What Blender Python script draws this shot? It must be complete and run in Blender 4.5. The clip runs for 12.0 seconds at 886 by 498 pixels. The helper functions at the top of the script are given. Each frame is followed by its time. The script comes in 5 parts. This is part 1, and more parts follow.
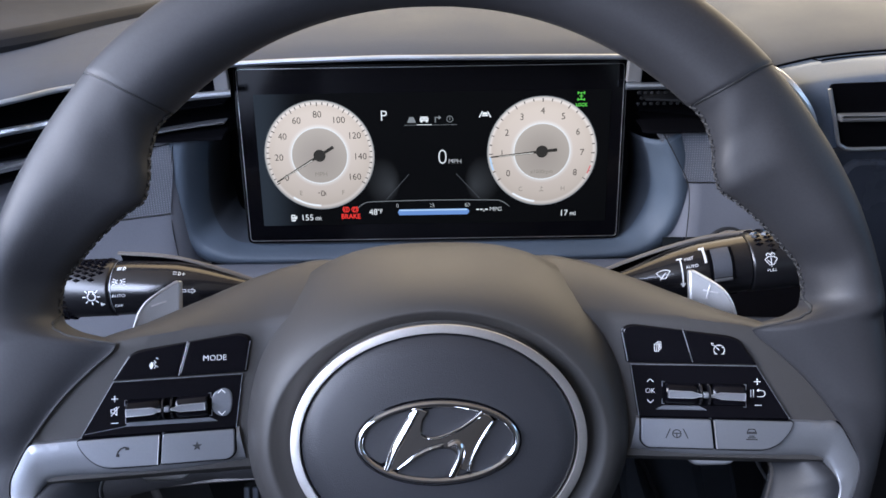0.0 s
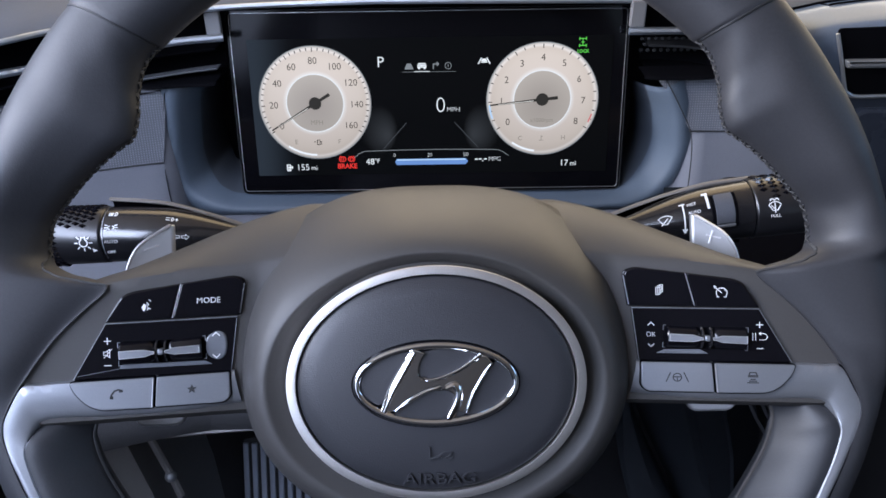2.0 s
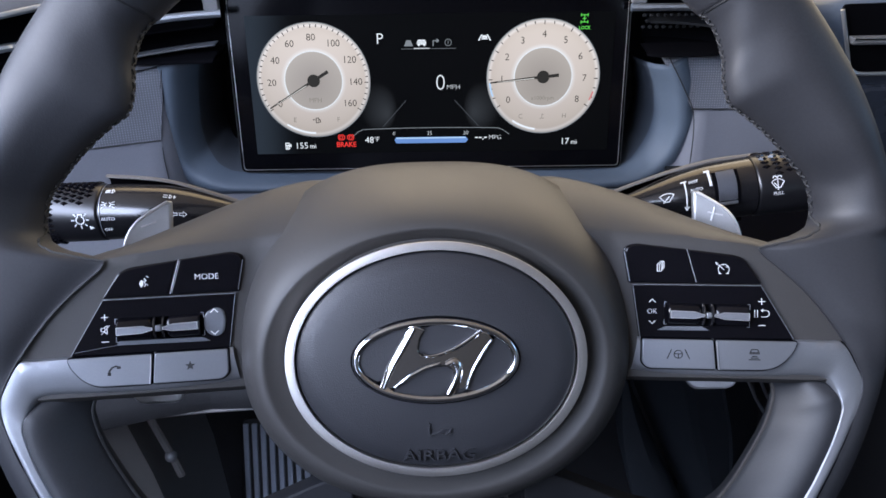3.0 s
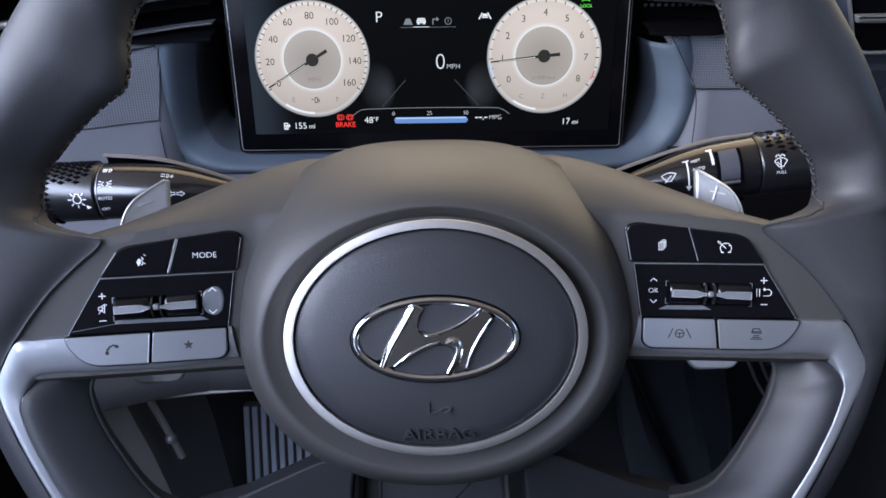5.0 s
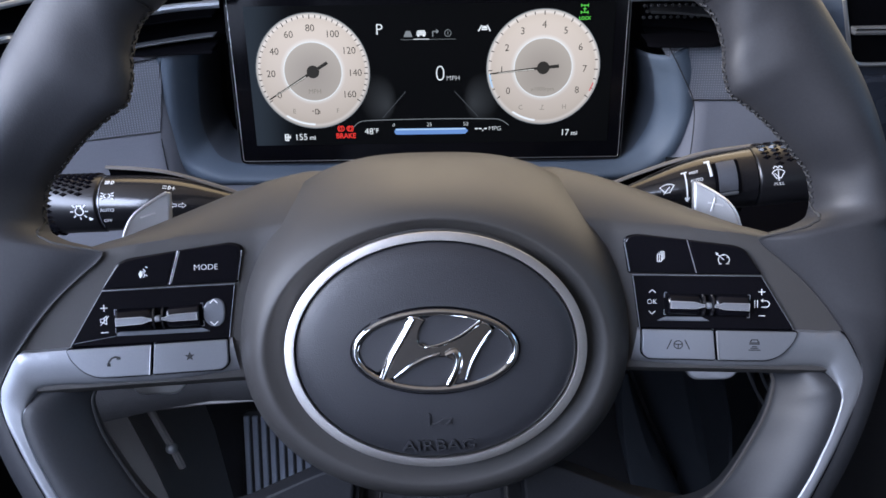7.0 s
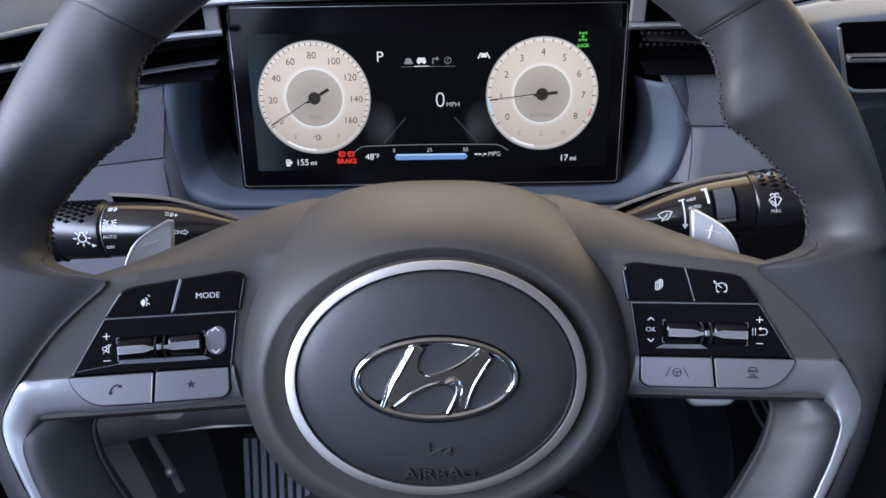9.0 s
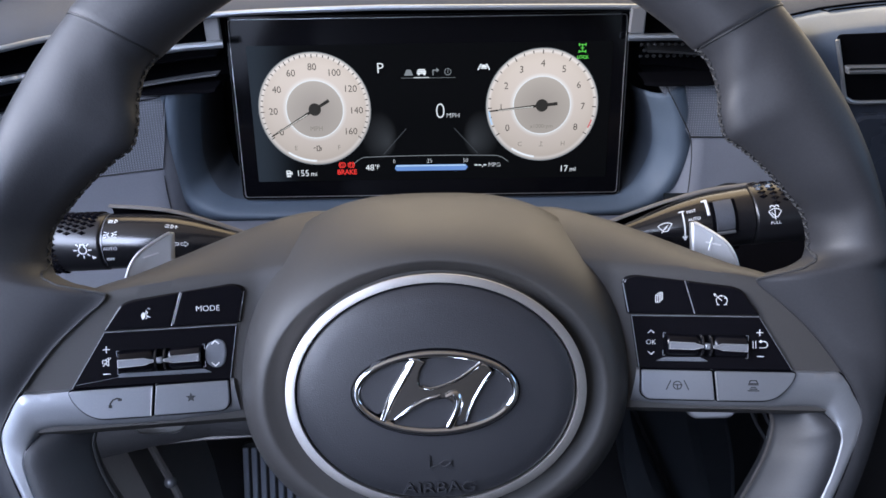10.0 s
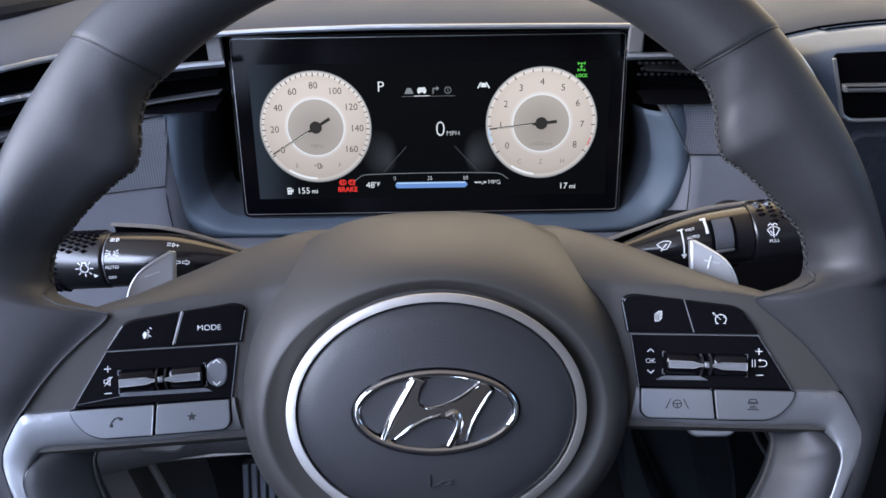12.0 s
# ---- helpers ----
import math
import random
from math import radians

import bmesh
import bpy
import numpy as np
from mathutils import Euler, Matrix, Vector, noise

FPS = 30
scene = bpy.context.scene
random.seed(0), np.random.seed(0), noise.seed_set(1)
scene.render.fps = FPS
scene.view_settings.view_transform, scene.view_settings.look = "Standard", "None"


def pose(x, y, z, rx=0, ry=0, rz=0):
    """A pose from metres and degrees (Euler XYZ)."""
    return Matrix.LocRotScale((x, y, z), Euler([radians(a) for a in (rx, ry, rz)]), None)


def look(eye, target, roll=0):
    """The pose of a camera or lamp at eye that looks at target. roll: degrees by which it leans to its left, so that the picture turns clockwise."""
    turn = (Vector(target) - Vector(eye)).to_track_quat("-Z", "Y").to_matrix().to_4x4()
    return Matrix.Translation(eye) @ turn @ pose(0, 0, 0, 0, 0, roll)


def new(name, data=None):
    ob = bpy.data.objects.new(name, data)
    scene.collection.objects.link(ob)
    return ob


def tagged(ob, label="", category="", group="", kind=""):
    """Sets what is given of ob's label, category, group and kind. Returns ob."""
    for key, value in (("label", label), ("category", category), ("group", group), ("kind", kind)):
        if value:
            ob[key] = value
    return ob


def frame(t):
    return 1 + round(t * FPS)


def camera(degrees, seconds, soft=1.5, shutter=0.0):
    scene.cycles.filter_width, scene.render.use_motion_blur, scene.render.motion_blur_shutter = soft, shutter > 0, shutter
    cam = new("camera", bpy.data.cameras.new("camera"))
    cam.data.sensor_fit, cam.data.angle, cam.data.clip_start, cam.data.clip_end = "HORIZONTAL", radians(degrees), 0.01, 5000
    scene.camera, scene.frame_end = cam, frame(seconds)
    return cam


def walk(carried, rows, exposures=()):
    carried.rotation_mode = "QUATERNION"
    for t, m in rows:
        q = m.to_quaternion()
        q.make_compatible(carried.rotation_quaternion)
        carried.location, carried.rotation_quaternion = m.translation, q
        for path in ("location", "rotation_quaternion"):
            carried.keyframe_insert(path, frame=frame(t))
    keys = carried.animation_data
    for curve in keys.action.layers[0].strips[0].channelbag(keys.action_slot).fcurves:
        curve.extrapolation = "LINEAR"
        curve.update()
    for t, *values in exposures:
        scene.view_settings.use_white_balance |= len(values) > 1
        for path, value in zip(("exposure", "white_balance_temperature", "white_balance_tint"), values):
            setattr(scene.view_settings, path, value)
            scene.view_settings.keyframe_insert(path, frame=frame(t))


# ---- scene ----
cam = camera(60.99, 12.0, soft=1.6)
PATH = [
    (0.0, pose(0.00519, -0.25292, 0.88404, 63.053, 0.832, -0.335)),
    (0.5, pose(0.00509, -0.25288, 0.88232, 62.882, 0.769, -0.359)),
    (1.0, pose(0.00505, -0.25239, 0.87830, 61.811, 0.725, -0.386)),
    (1.5, pose(0.00511, -0.25212, 0.87496, 61.040, 0.717, -0.409)),
    (2.0, pose(0.00514, -0.25153, 0.87215, 60.373, 0.710, -0.422)),
    (2.5, pose(0.00505, -0.25085, 0.86991, 59.748, 0.686, -0.431)),
    (3.0, pose(0.00500, -0.25064, 0.86804, 59.130, 0.660, -0.428)),
    (3.5, pose(0.00505, -0.25013, 0.86597, 58.582, 0.649, -0.416)),
    (5.5, pose(0.00502, -0.24968, 0.86442, 57.965, 0.647, -0.419)),
    (6.0, pose(0.00495, -0.25021, 0.86457, 58.203, 0.653, -0.432)),
    (6.5, pose(0.00507, -0.25043, 0.86538, 58.445, 0.676, -0.434)),
    (7.0, pose(0.00522, -0.25074, 0.86679, 58.611, 0.703, -0.436)),
    (9.0, pose(0.00529, -0.25111, 0.87171, 60.026, 0.720, -0.439)),
    (9.5, pose(0.00531, -0.25068, 0.87253, 60.383, 0.727, -0.438)),
    (10.0, pose(0.00537, -0.25014, 0.87371, 60.600, 0.746, -0.439)),
    (10.5, pose(0.00546, -0.24984, 0.87405, 60.936, 0.777, -0.441)),
    (11.0, pose(0.00549, -0.24987, 0.87490, 61.211, 0.792, -0.443)),
    (11.5, pose(0.00544, -0.25036, 0.87568, 61.509, 0.788, -0.446)),
    (12.0, pose(0.00537, -0.25058, 0.87675, 61.621, 0.789, -0.450)),
]

walk(cam, PATH, [(0.0, 0.30, 6040, 8.8), (1.5, 0.28, 6040, 8.8), (12.0, 0.28, 6040, 8.8)])

# ---------------------------------------------------------------- light
world = bpy.data.worlds.new("overcast_sky")
scene.world = world
world.use_nodes = True
wn, wl = world.node_tree.nodes, world.node_tree.links
sky = wn.new("ShaderNodeTexSky")
sky.sky_type, sky.sun_disc = "NISHITA", False
sky.sun_elevation, sky.sun_rotation = radians(18), radians(-103)
sky.air_density, sky.dust_density = 1.2, 2.0
wl.new(sky.outputs["Color"], wn["Background"].inputs["Color"])
wn["Background"].inputs["Strength"].default_value = 0.06


def lamp(name, eye, target, sx, sy, watts, colour):
    data = bpy.data.lights.new(name, "AREA")
    data.shape, data.size, data.size_y, data.energy, data.color = "RECTANGLE", sx, sy, watts, colour
    ob = new(name, data)
    ob.matrix_world = look(eye, target)
    return ob


sun_data = bpy.data.lights.new("sun", "SUN")
sun_data.energy, sun_data.angle, sun_data.color = 2.5, radians(20), (1.0, 0.90, 0.83)
sun = new("sun", sun_data)
sun.matrix_world = look((-3.0, -0.7, 1.0), (0, 0, 0))

# daylight in the window openings
lamp("daylight_side_window", (-0.56, -0.26, 1.08), (0.0, 0.0, 0.72), 1.10, 0.28, 13.2, (0.72, 0.78, 1.0))
lamp("daylight_passenger_window", (1.16, -0.05, 1.12), (0.1, 0.05, 0.74), 0.80, 0.22, 1.35, (0.42, 0.64, 1.0))
lamp("daylight_windscreen_low", (0.25, 0.74, 0.96), (0.05, 0.0, 0.80), 1.30, 0.36, 5.2, (1.0, 0.81, 0.58))
lamp("daylight_windscreen_high", (0.22, 0.48, 1.16), (0.05, -0.4, 0.85), 1.50, 0.30, 3.0, (1.0, 0.72, 0.40))
lamp("daylight_rear_window", (0.30, -1.75, 1.08), (0.1, 0.0, 0.75), 1.1, 0.34, 0.4, (0.62, 0.73, 1.0))
lamp("daylight_rear_side_window", (-0.56, -1.27, 1.0), (0.0, 0.0, 0.72), 0.58, 0.34, 2.0, (0.68, 0.75, 1.0))


# ---------------------------------------------------------------- materials
def material(name, colour, rough=0.5, metal=0.0, vary=0.12, grain=900.0, bump=0.0, patch=14.0, coat=0.0,
             emit=None, strength=0.0, spec=0.5, rough_vary=0.08, bump_scale=None, coat_rough=0.08):
    """A surface with fine grain and slow patches; sizes in marks per metre."""
    m = bpy.data.materials.new(name)
    m.use_nodes = True
    n, l = m.node_tree.nodes, m.node_tree.links
    b = n["Principled BSDF"]
    b.inputs["Metallic"].default_value = metal
    b.inputs["Specular IOR Level"].default_value = spec
    b.inputs["Coat Weight"].default_value = coat
    b.inputs["Coat Roughness"].default_value = coat_rough
    co = n.new("ShaderNodeTexCoord")
    fine, slow = n.new("ShaderNodeTexNoise"), n.new("ShaderNodeTexNoise")
    fine.inputs["Scale"].default_value, fine.inputs["Detail"].default_value = grain, 3.0
    slow.inputs["Scale"].default_value, slow.inputs["Detail"].default_value = patch, 4.0
    for t in (fine, slow):
        l.new(co.outputs["Object"], t.inputs["Vector"])
    add = n.new("ShaderNodeMath")
    add.operation = "ADD"
    l.new(fine.outputs["Fac"], add.inputs[0])
    l.new(slow.outputs["Fac"], add.inputs[1])
    ramp = n.new("ShaderNodeMapRange")
    ramp.inputs["From Min"].default_value, ramp.inputs["From Max"].default_value = 0.7, 1.3
    ramp.inputs["To Min"].default_value, ramp.inputs["To Max"].default_value = 1.0 - vary, 1.0 + vary
    l.new(add.outputs[0], ramp.inputs["Value"])
    mul = n.new("ShaderNodeVectorMath")
    mul.operation = "SCALE"
    mul.inputs[0].default_value = colour
    l.new(ramp.outputs["Result"], mul.inputs["Scale"])
    l.new(mul.outputs["Vector"], b.inputs["Base Color"])
    rr = n.new("ShaderNodeMapRange")
    rr.inputs["From Min"].default_value, rr.inputs["From Max"].default_value = 0.3, 0.7
    rr.inputs["To Min"].default_value, rr.inputs["To Max"].default_value = max(0.02, rough - rough_vary), rough + rough_vary
    l.new(slow.outputs["Fac"], rr.inputs["Value"])
    l.new(rr.outputs["Result"], b.inputs["Roughness"])
    if bump:
        bp = n.new("ShaderNodeBump")
        bp.inputs["Strength"].default_value, bp.inputs["Distance"].default_value = bump, 0.0006
        vor = n.new("ShaderNodeTexVoronoi")
        vor.inputs["Scale"].default_value = bump_scale or grain * 0.6
        l.new(co.outputs["Object"], vor.inputs["Vector"])
        mix = n.new("ShaderNodeMath")
        mix.operation = "ADD"
        l.new(vor.outputs["Distance"], mix.inputs[0])
        l.new(fine.outputs["Fac"], mix.inputs[1])
        l.new(mix.outputs[0], bp.inputs["Height"])
        l.new(bp.outputs["Normal"], b.inputs["Normal"])
    if emit:
        b.inputs["Emission Color"].default_value = (*emit, 1)
        b.inputs["Emission Strength"].default_value = strength
    return m


LEATHER = material("grained_leather", (0.031, 0.032, 0.037), 0.53, grain=900, bump=0.05, vary=0.12, bump_scale=1600)
# rim leather taken darker, to hold the shade on the lower grips
GRIP_SHADED = material("smooth_grip_leather_shaded", (0.024, 0.026, 0.031), 0.50, grain=900, bump=0.05, vary=0.10, bump_scale=1600)
THREAD = material("dark_grey_thread", (0.045, 0.046, 0.048), 0.8, grain=4000, vary=0.3)
SOFT = material("soft_touch_plastic", (0.049, 0.047, 0.046), 0.50, grain=1800, bump=0.10, vary=0.08, bump_scale=2600)
PAD = material("fine_grained_pad", (0.030, 0.031, 0.036), 0.42, grain=1800, bump=0.16, vary=0.08, bump_scale=2400)
DARK = material("black_plastic", (0.018, 0.019, 0.021), 0.5, grain=1500, bump=0.1, vary=0.15)
GLOSS = material("piano_black", (0.004, 0.004, 0.006), 0.09, grain=300, vary=0.1, rough_vary=0.03, coat=0.1, spec=0.38)
STALK = material("satin_black_plastic", (0.010, 0.010, 0.012), 0.20, grain=600, vary=0.1, rough_vary=0.04, spec=0.9)
KNOB = material("matt_black_knob", (0.010, 0.010, 0.012), 0.30, grain=900, vary=0.1, rough_vary=0.04, spec=0.8)
SATIN = material("satin_silver_paint", (0.32, 0.335, 0.365), 0.41, metal=0.75, grain=2600, vary=0.07, rough_vary=0.04)
PADDLE = material("silver_paddle_paint", (0.44, 0.45, 0.465), 0.40, metal=0.7, grain=2400, vary=0.06, rough_vary=0.04)
SILVER = material("brushed_silver", (0.70, 0.70, 0.71), 0.40, metal=1.0, grain=1800, vary=0.08, rough_vary=0.05)
TRIM_SILVER = material("cool_silver_trim", (0.62, 0.68, 0.76), 0.42, metal=1.0, grain=1800, vary=0.06, rough_vary=0.05)
RING = material("satin_ring_silver", (0.62, 0.60, 0.585), 0.42, metal=1.0, grain=1800, vary=0.06, rough_vary=0.04)
CHROME = material("chrome", (0.68, 0.69, 0.71), 0.06, metal=1.0, grain=600, vary=0.03, rough_vary=0.02)
DASH = material("grained_dash_plastic", (0.152, 0.158, 0.182), 0.52, grain=1600, bump=0.14, vary=0.10, bump_scale=2200)
BINNACLE = material("blue_grey_frame_plastic", (0.086, 0.110, 0.142), 0.52, grain=1600, bump=0.14, vary=0.10, bump_scale=2200)
DASH_TOP = material("soft_dash_skin", (0.064, 0.072, 0.088), 0.62, grain=1600, bump=0.2, vary=0.10, bump_scale=1500)
CONSOLE = material("blue_grey_satin_paint", (0.14, 0.175, 0.235), 0.20, metal=0.20, grain=900, vary=0.05, rough_vary=0.03)
# printed marks get a faint added glow that brightens them
MARK = material("white_print_faint_glow", (0.72, 0.73, 0.75), 0.6, grain=2000, vary=0.05, emit=(0.9, 0.93, 1.0), strength=0.10)
GREY_MARK = material("grey_print", (0.03, 0.031, 0.034), 0.6, grain=2000, vary=0.05)
CARPET = material("dark_carpet", (0.034, 0.035, 0.040), 0.95, grain=1500, bump=0.8, vary=0.4, bump_scale=900)
LINER = material("beige_cloth", (0.46, 0.40, 0.33), 0.9, grain=1500, bump=0.3, vary=0.1)
TRIM = material("dark_trim", (0.044, 0.044, 0.047), 0.6, grain=1200, bump=0.2, vary=0.15)
TRIM_BLACK = material("matt_black_plastic", (0.012, 0.013, 0.016), 0.62, grain=1500, bump=0.1, vary=0.15, spec=0.3)
VENT_BLACK = material("vent_black", (0.004, 0.004, 0.005), 0.75, grain=800, vary=0.2, spec=0.0)
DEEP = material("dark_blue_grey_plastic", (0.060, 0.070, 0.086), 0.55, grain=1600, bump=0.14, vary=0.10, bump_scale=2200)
COWL = material("warm_grey_plastic", (0.150, 0.140, 0.132), 0.38, grain=1600, bump=0.10, vary=0.08, bump_scale=2200)
KICK = material("grey_kick_plastic", (0.21, 0.20, 0.195), 0.6, grain=1200, bump=0.2, vary=0.12)
BEZEL = material("pale_grey_plastic", (0.19, 0.188, 0.19), 0.5, grain=1500, vary=0.06)
# gloss black with its bluish reflections put into the base colour
NAVY_SHEEN = material("gloss_black_navy_sheen", (0.028, 0.034, 0.048), 0.24, grain=900, vary=0.1, coat=0.3)
STEEL = material("worn_pedal_steel", (0.46, 0.50, 0.60), 0.40, metal=0.2, grain=1200, vary=0.2)


# ---------------------------------------------------------------- mesh helpers
def finish(name, bm, mat, smooth=True, angle=32):
    bmesh.ops.recalc_face_normals(bm, faces=bm.faces[:])
    me = bpy.data.meshes.new(name)
    for f in bm.faces:
        f.smooth = smooth
    lim = radians(angle)
    for e in bm.edges:
        if len(e.link_faces) == 2:
            big = max(len(f.verts) for f in e.link_faces) > 4
            if e.calc_face_angle(0) > (0.05 if big else lim):
                e.smooth = False
    bm.to_mesh(me)
    bm.free()
    me.materials.append(mat)
    return me


def part(name, bm, mat, parent=None, label="", smooth=True, angle=32):
    """Links a bmesh as one object under a thing or a part."""
    ob = new(name, finish(name, bm, mat, smooth, angle))
    ob.parent = parent
    return tagged(ob, label)


def thing(name, label, category, m=None, kind="", group=""):
    ob = new(name)
    ob.empty_display_size = 0.02
    if m is not None:
        ob.matrix_world = m
    return tagged(ob, label, category, group, kind)


def sheet(rows, closed_u=False, closed_v=False, bm=None, cap=False):
    """A surface through rows of points."""
    bm = bm or bmesh.new()
    vs = [[bm.verts.new(p) for p in r] for r in rows]
    nu, nv = len(vs), len(vs[0])
    for i in range(nu if closed_u else nu - 1):
        for j in range(nv if closed_v else nv - 1):
            bm.faces.new((vs[i][j], vs[(i + 1) % nu][j], vs[(i + 1) % nu][(j + 1) % nv], vs[i][(j + 1) % nv]))
    if cap:
        for r in (vs[0], vs[-1]):
            if closed_v:
                bm.faces.new(r)
    return bm


def rounded(pts, r, steps=5):
    """A polygon with its corners rounded; r one radius or one for each corner."""
    out, k = [], len(pts)
    for i in range(k):
        p, a, b = Vector(pts[i][:2]), Vector(pts[i - 1][:2]), Vector(pts[(i + 1) % k][:2])
        ri = r[i] if isinstance(r, (list, tuple)) else r
        da, db = (a - p), (b - p)
        la, lb = da.length, db.length
        cut = min(ri, 0.48 * la, 0.48 * lb)
        s, e = p + da / la * cut, p + db / lb * cut
        for j in range(steps + 1):
            t = j / steps
            out.append((1 - t) ** 2 * s + 2 * t * (1 - t) * p + t * t * e)
    return out


def inset(pts, d):
    """The closed outline moved inwards by d."""
    k, out = len(pts), []
    area = sum(pts[i][0] * pts[(i + 1) % k][1] - pts[(i + 1) % k][0] * pts[i][1] for i in range(k))
    sg = 1 if area > 0 else -1
    for i in range(k):
        t = (Vector(pts[(i + 1) % k]) - Vector(pts[i - 1]))
        if t.length < 1e-9:
            out.append(Vector(pts[i]))
            continue
        t.normalize()
        out.append(Vector(pts[i]) + sg * d * Vector((-t.y, t.x)))
    return out


def slab(pts, low, high, bevel=0.0006, base=None, bm=None):
    """A plate with a bevelled upper edge, on a ground that base(x, y) bends."""
    bm = bm or bmesh.new()
    f = base or (lambda x, y: 0.0)
    rings = [(pts, low), (pts, high - bevel), (inset(pts, 0.3 * bevel), high - 0.3 * bevel), (inset(pts, bevel), high)]
    vs = [[bm.verts.new((p[0], p[1], f(p[0], p[1]) + h)) for p in ring] for ring, h in rings]
    k = len(pts)
    for a, b in zip(vs, vs[1:]):
        for i in range(k):
            bm.faces.new((a[i], a[(i + 1) % k], b[(i + 1) % k], b[i]))
    bm.faces.new(vs[-1])
    bm.faces.new(vs[0][::-1])
    return bm


def ellipse(a, b, cx=0.0, cy=0.0, k=72, power=2.0):
    out = []
    for i in range(k):
        t = 2 * math.pi * i / k
        c, s = math.cos(t), math.sin(t)
        out.append((cx + a * math.copysign(abs(c) ** (2 / power), c), cy + b * math.copysign(abs(s) ** (2 / power), s)))
    return out


def box(x0, y0, z0, x1, y1, z1, bevel=0.002, bm=None):
    return slab(rounded([(x0, y0), (x1, y0), (x1, y1), (x0, y1)], bevel, 2), z0, z1, bevel, bm=bm)


def smooth_path(pts, steps=8, closed=False):
    """A Catmull-Rom line through points."""
    P = [Vector(p) for p in pts]
    k, out = len(P), []
    for i in range(k if closed else k - 1):
        p1, p2 = P[i], P[(i + 1) % k]
        p0 = P[i - 1] if (closed or i) else p1 * 2 - p2
        p3 = P[(i + 2) % k] if (closed or i < k - 2) else p2 * 2 - p1
        for j in range(steps):
            t = j / steps
            out.append(0.5 * (2 * p1 + (p2 - p0) * t + (2 * p0 - 5 * p1 + 4 * p2 - p3) * t * t + (3 * p1 - p0 - 3 * p2 + p3) * t ** 3))
    if not closed:
        out.append(P[-1])
    return out


def tube(path, radius, k=10, bm=None, flat=1.0, up=(0, 0, 1), closed=False):
    """A tube along points; radius a number or one for each point; flat squeezes it along up."""
    P = [Vector(p) for p in path]
    rows, m = [], len(P)
    for i, p in enumerate(P):
        a = P[i - 1] if (i or closed) else p
        b = P[(i + 1) % m] if (i < m - 1 or closed) else p
        t = (b - a).normalized()
        side = t.cross(Vector(up))
        side = side.normalized() if side.length > 1e-6 else Vector((1, 0, 0))
        nrm = side.cross(t)
        r = radius[i] if isinstance(radius, (list, tuple)) else radius
        rows.append([p + side * r * math.cos(2 * math.pi * j / k) + nrm * r * flat * math.sin(2 * math.pi * j / k) for j in range(k)])
    return sheet(rows, closed_u=closed, closed_v=True, bm=bm, cap=not closed)


def lathe(profile, k=32, bm=None, squash=1.0):
    """A body turned about the x axis; profile of (x, r)."""
    rows = [[(x, r * math.cos(2 * math.pi * j / k), squash * r * math.sin(2 * math.pi * j / k)) for j in range(k)] for x, r in profile]
    return sheet(rows, closed_v=True, bm=bm, cap=True)


def ribbon(paths, w, high=0.0002, base=None, bm=None, low=0.0):
    """Flat strokes of width w along lists of 2D points."""
    bm = bm or bmesh.new()
    for path in paths:
        for p, q in zip(path, path[1:]):
            p, q = Vector(p), Vector(q)
            d = q - p
            if d.length < 1e-7:
                continue
            d.normalize()
            n = Vector((-d.y, d.x)) * w / 2
            e = d * w * 0.25
            slab([p - e - n, q + e - n, q + e + n, p - e + n], low, high, 0.00003, base, bm)
    return bm


def arc(cx, cy, r, a0, a1, k=16, ry=None):
    return [(cx + r * math.cos(radians(a0 + (a1 - a0) * i / k)), cy + (ry or r) * math.sin(radians(a0 + (a1 - a0) * i / k))) for i in range(k + 1)]


def lettering(body, size, thick=0.00015, align="CENTER", stretch=1.0, slant=0.0, weight=0.0):
    """Text as a bmesh, centred on the origin; size is the height of a capital."""
    cu = bpy.data.curves.new("letters", "FONT")
    cu.body, cu.size, cu.align_x, cu.align_y = body, size / 0.69, align, "CENTER"
    cu.extrude, cu.resolution_u, cu.shear, cu.offset = thick / 2, 3, slant, weight
    ob = bpy.data.objects.new("letters", cu)
    me = bpy.data.meshes.new_from_object(ob)
    bm = bmesh.new()
    bm.from_mesh(me)
    bpy.data.objects.remove(ob)
    bpy.data.meshes.remove(me)
    bpy.data.curves.remove(cu)
    for v in bm.verts:
        v.co.x *= stretch
    return bm


def moved(bm, x=0.0, y=0.0, z=0.0, base=None):
    for v in bm.verts:
        v.co += Vector((x, y, z + (base(v.co.x + x, v.co.y + y) if base else 0.0)))
    return bm


def mirrored(pts, s):
    return [(s * p[0], *p[1:]) for p in pts]


def curve_at(table, x):
    """Smooth reading of a short table of (x, value) with no overshoot between its rows."""
    if x <= table[0][0]:
        return table[0][1]
    k = len(table)
    for i in range(k - 1):
        (a, va), (b, vb) = table[i], table[i + 1]
        if x <= b:
            s = (vb - va) / (b - a)

            def bend(j):
                if j <= 0 or j >= k - 1:
                    return s
                p = (table[j][1] - table[j - 1][1]) / (table[j][0] - table[j - 1][0])
                q = (table[j + 1][1] - table[j][1]) / (table[j + 1][0] - table[j][0])
                return 0.0 if p * q <= 0 else 2 * p * q / (p + q)

            t, h = (x - a) / (b - a), b - a
            return (va * (1 + 2 * t) * (1 - t) ** 2 + bend(i) * h * t * (1 - t) ** 2 + vb * t * t * (3 - 2 * t) - bend(i + 1) * h * t * t * (1 - t))
    return table[-1][1]


# ---------------------------------------------------------------- cabin shell
def plain(name, x0, y0, z0, x1, y1, z1, mat, label, category):
    return tagged(part(name, box(x0, y0, z0, x1, y1, z1, 0.004), mat), label, category, kind="structure")


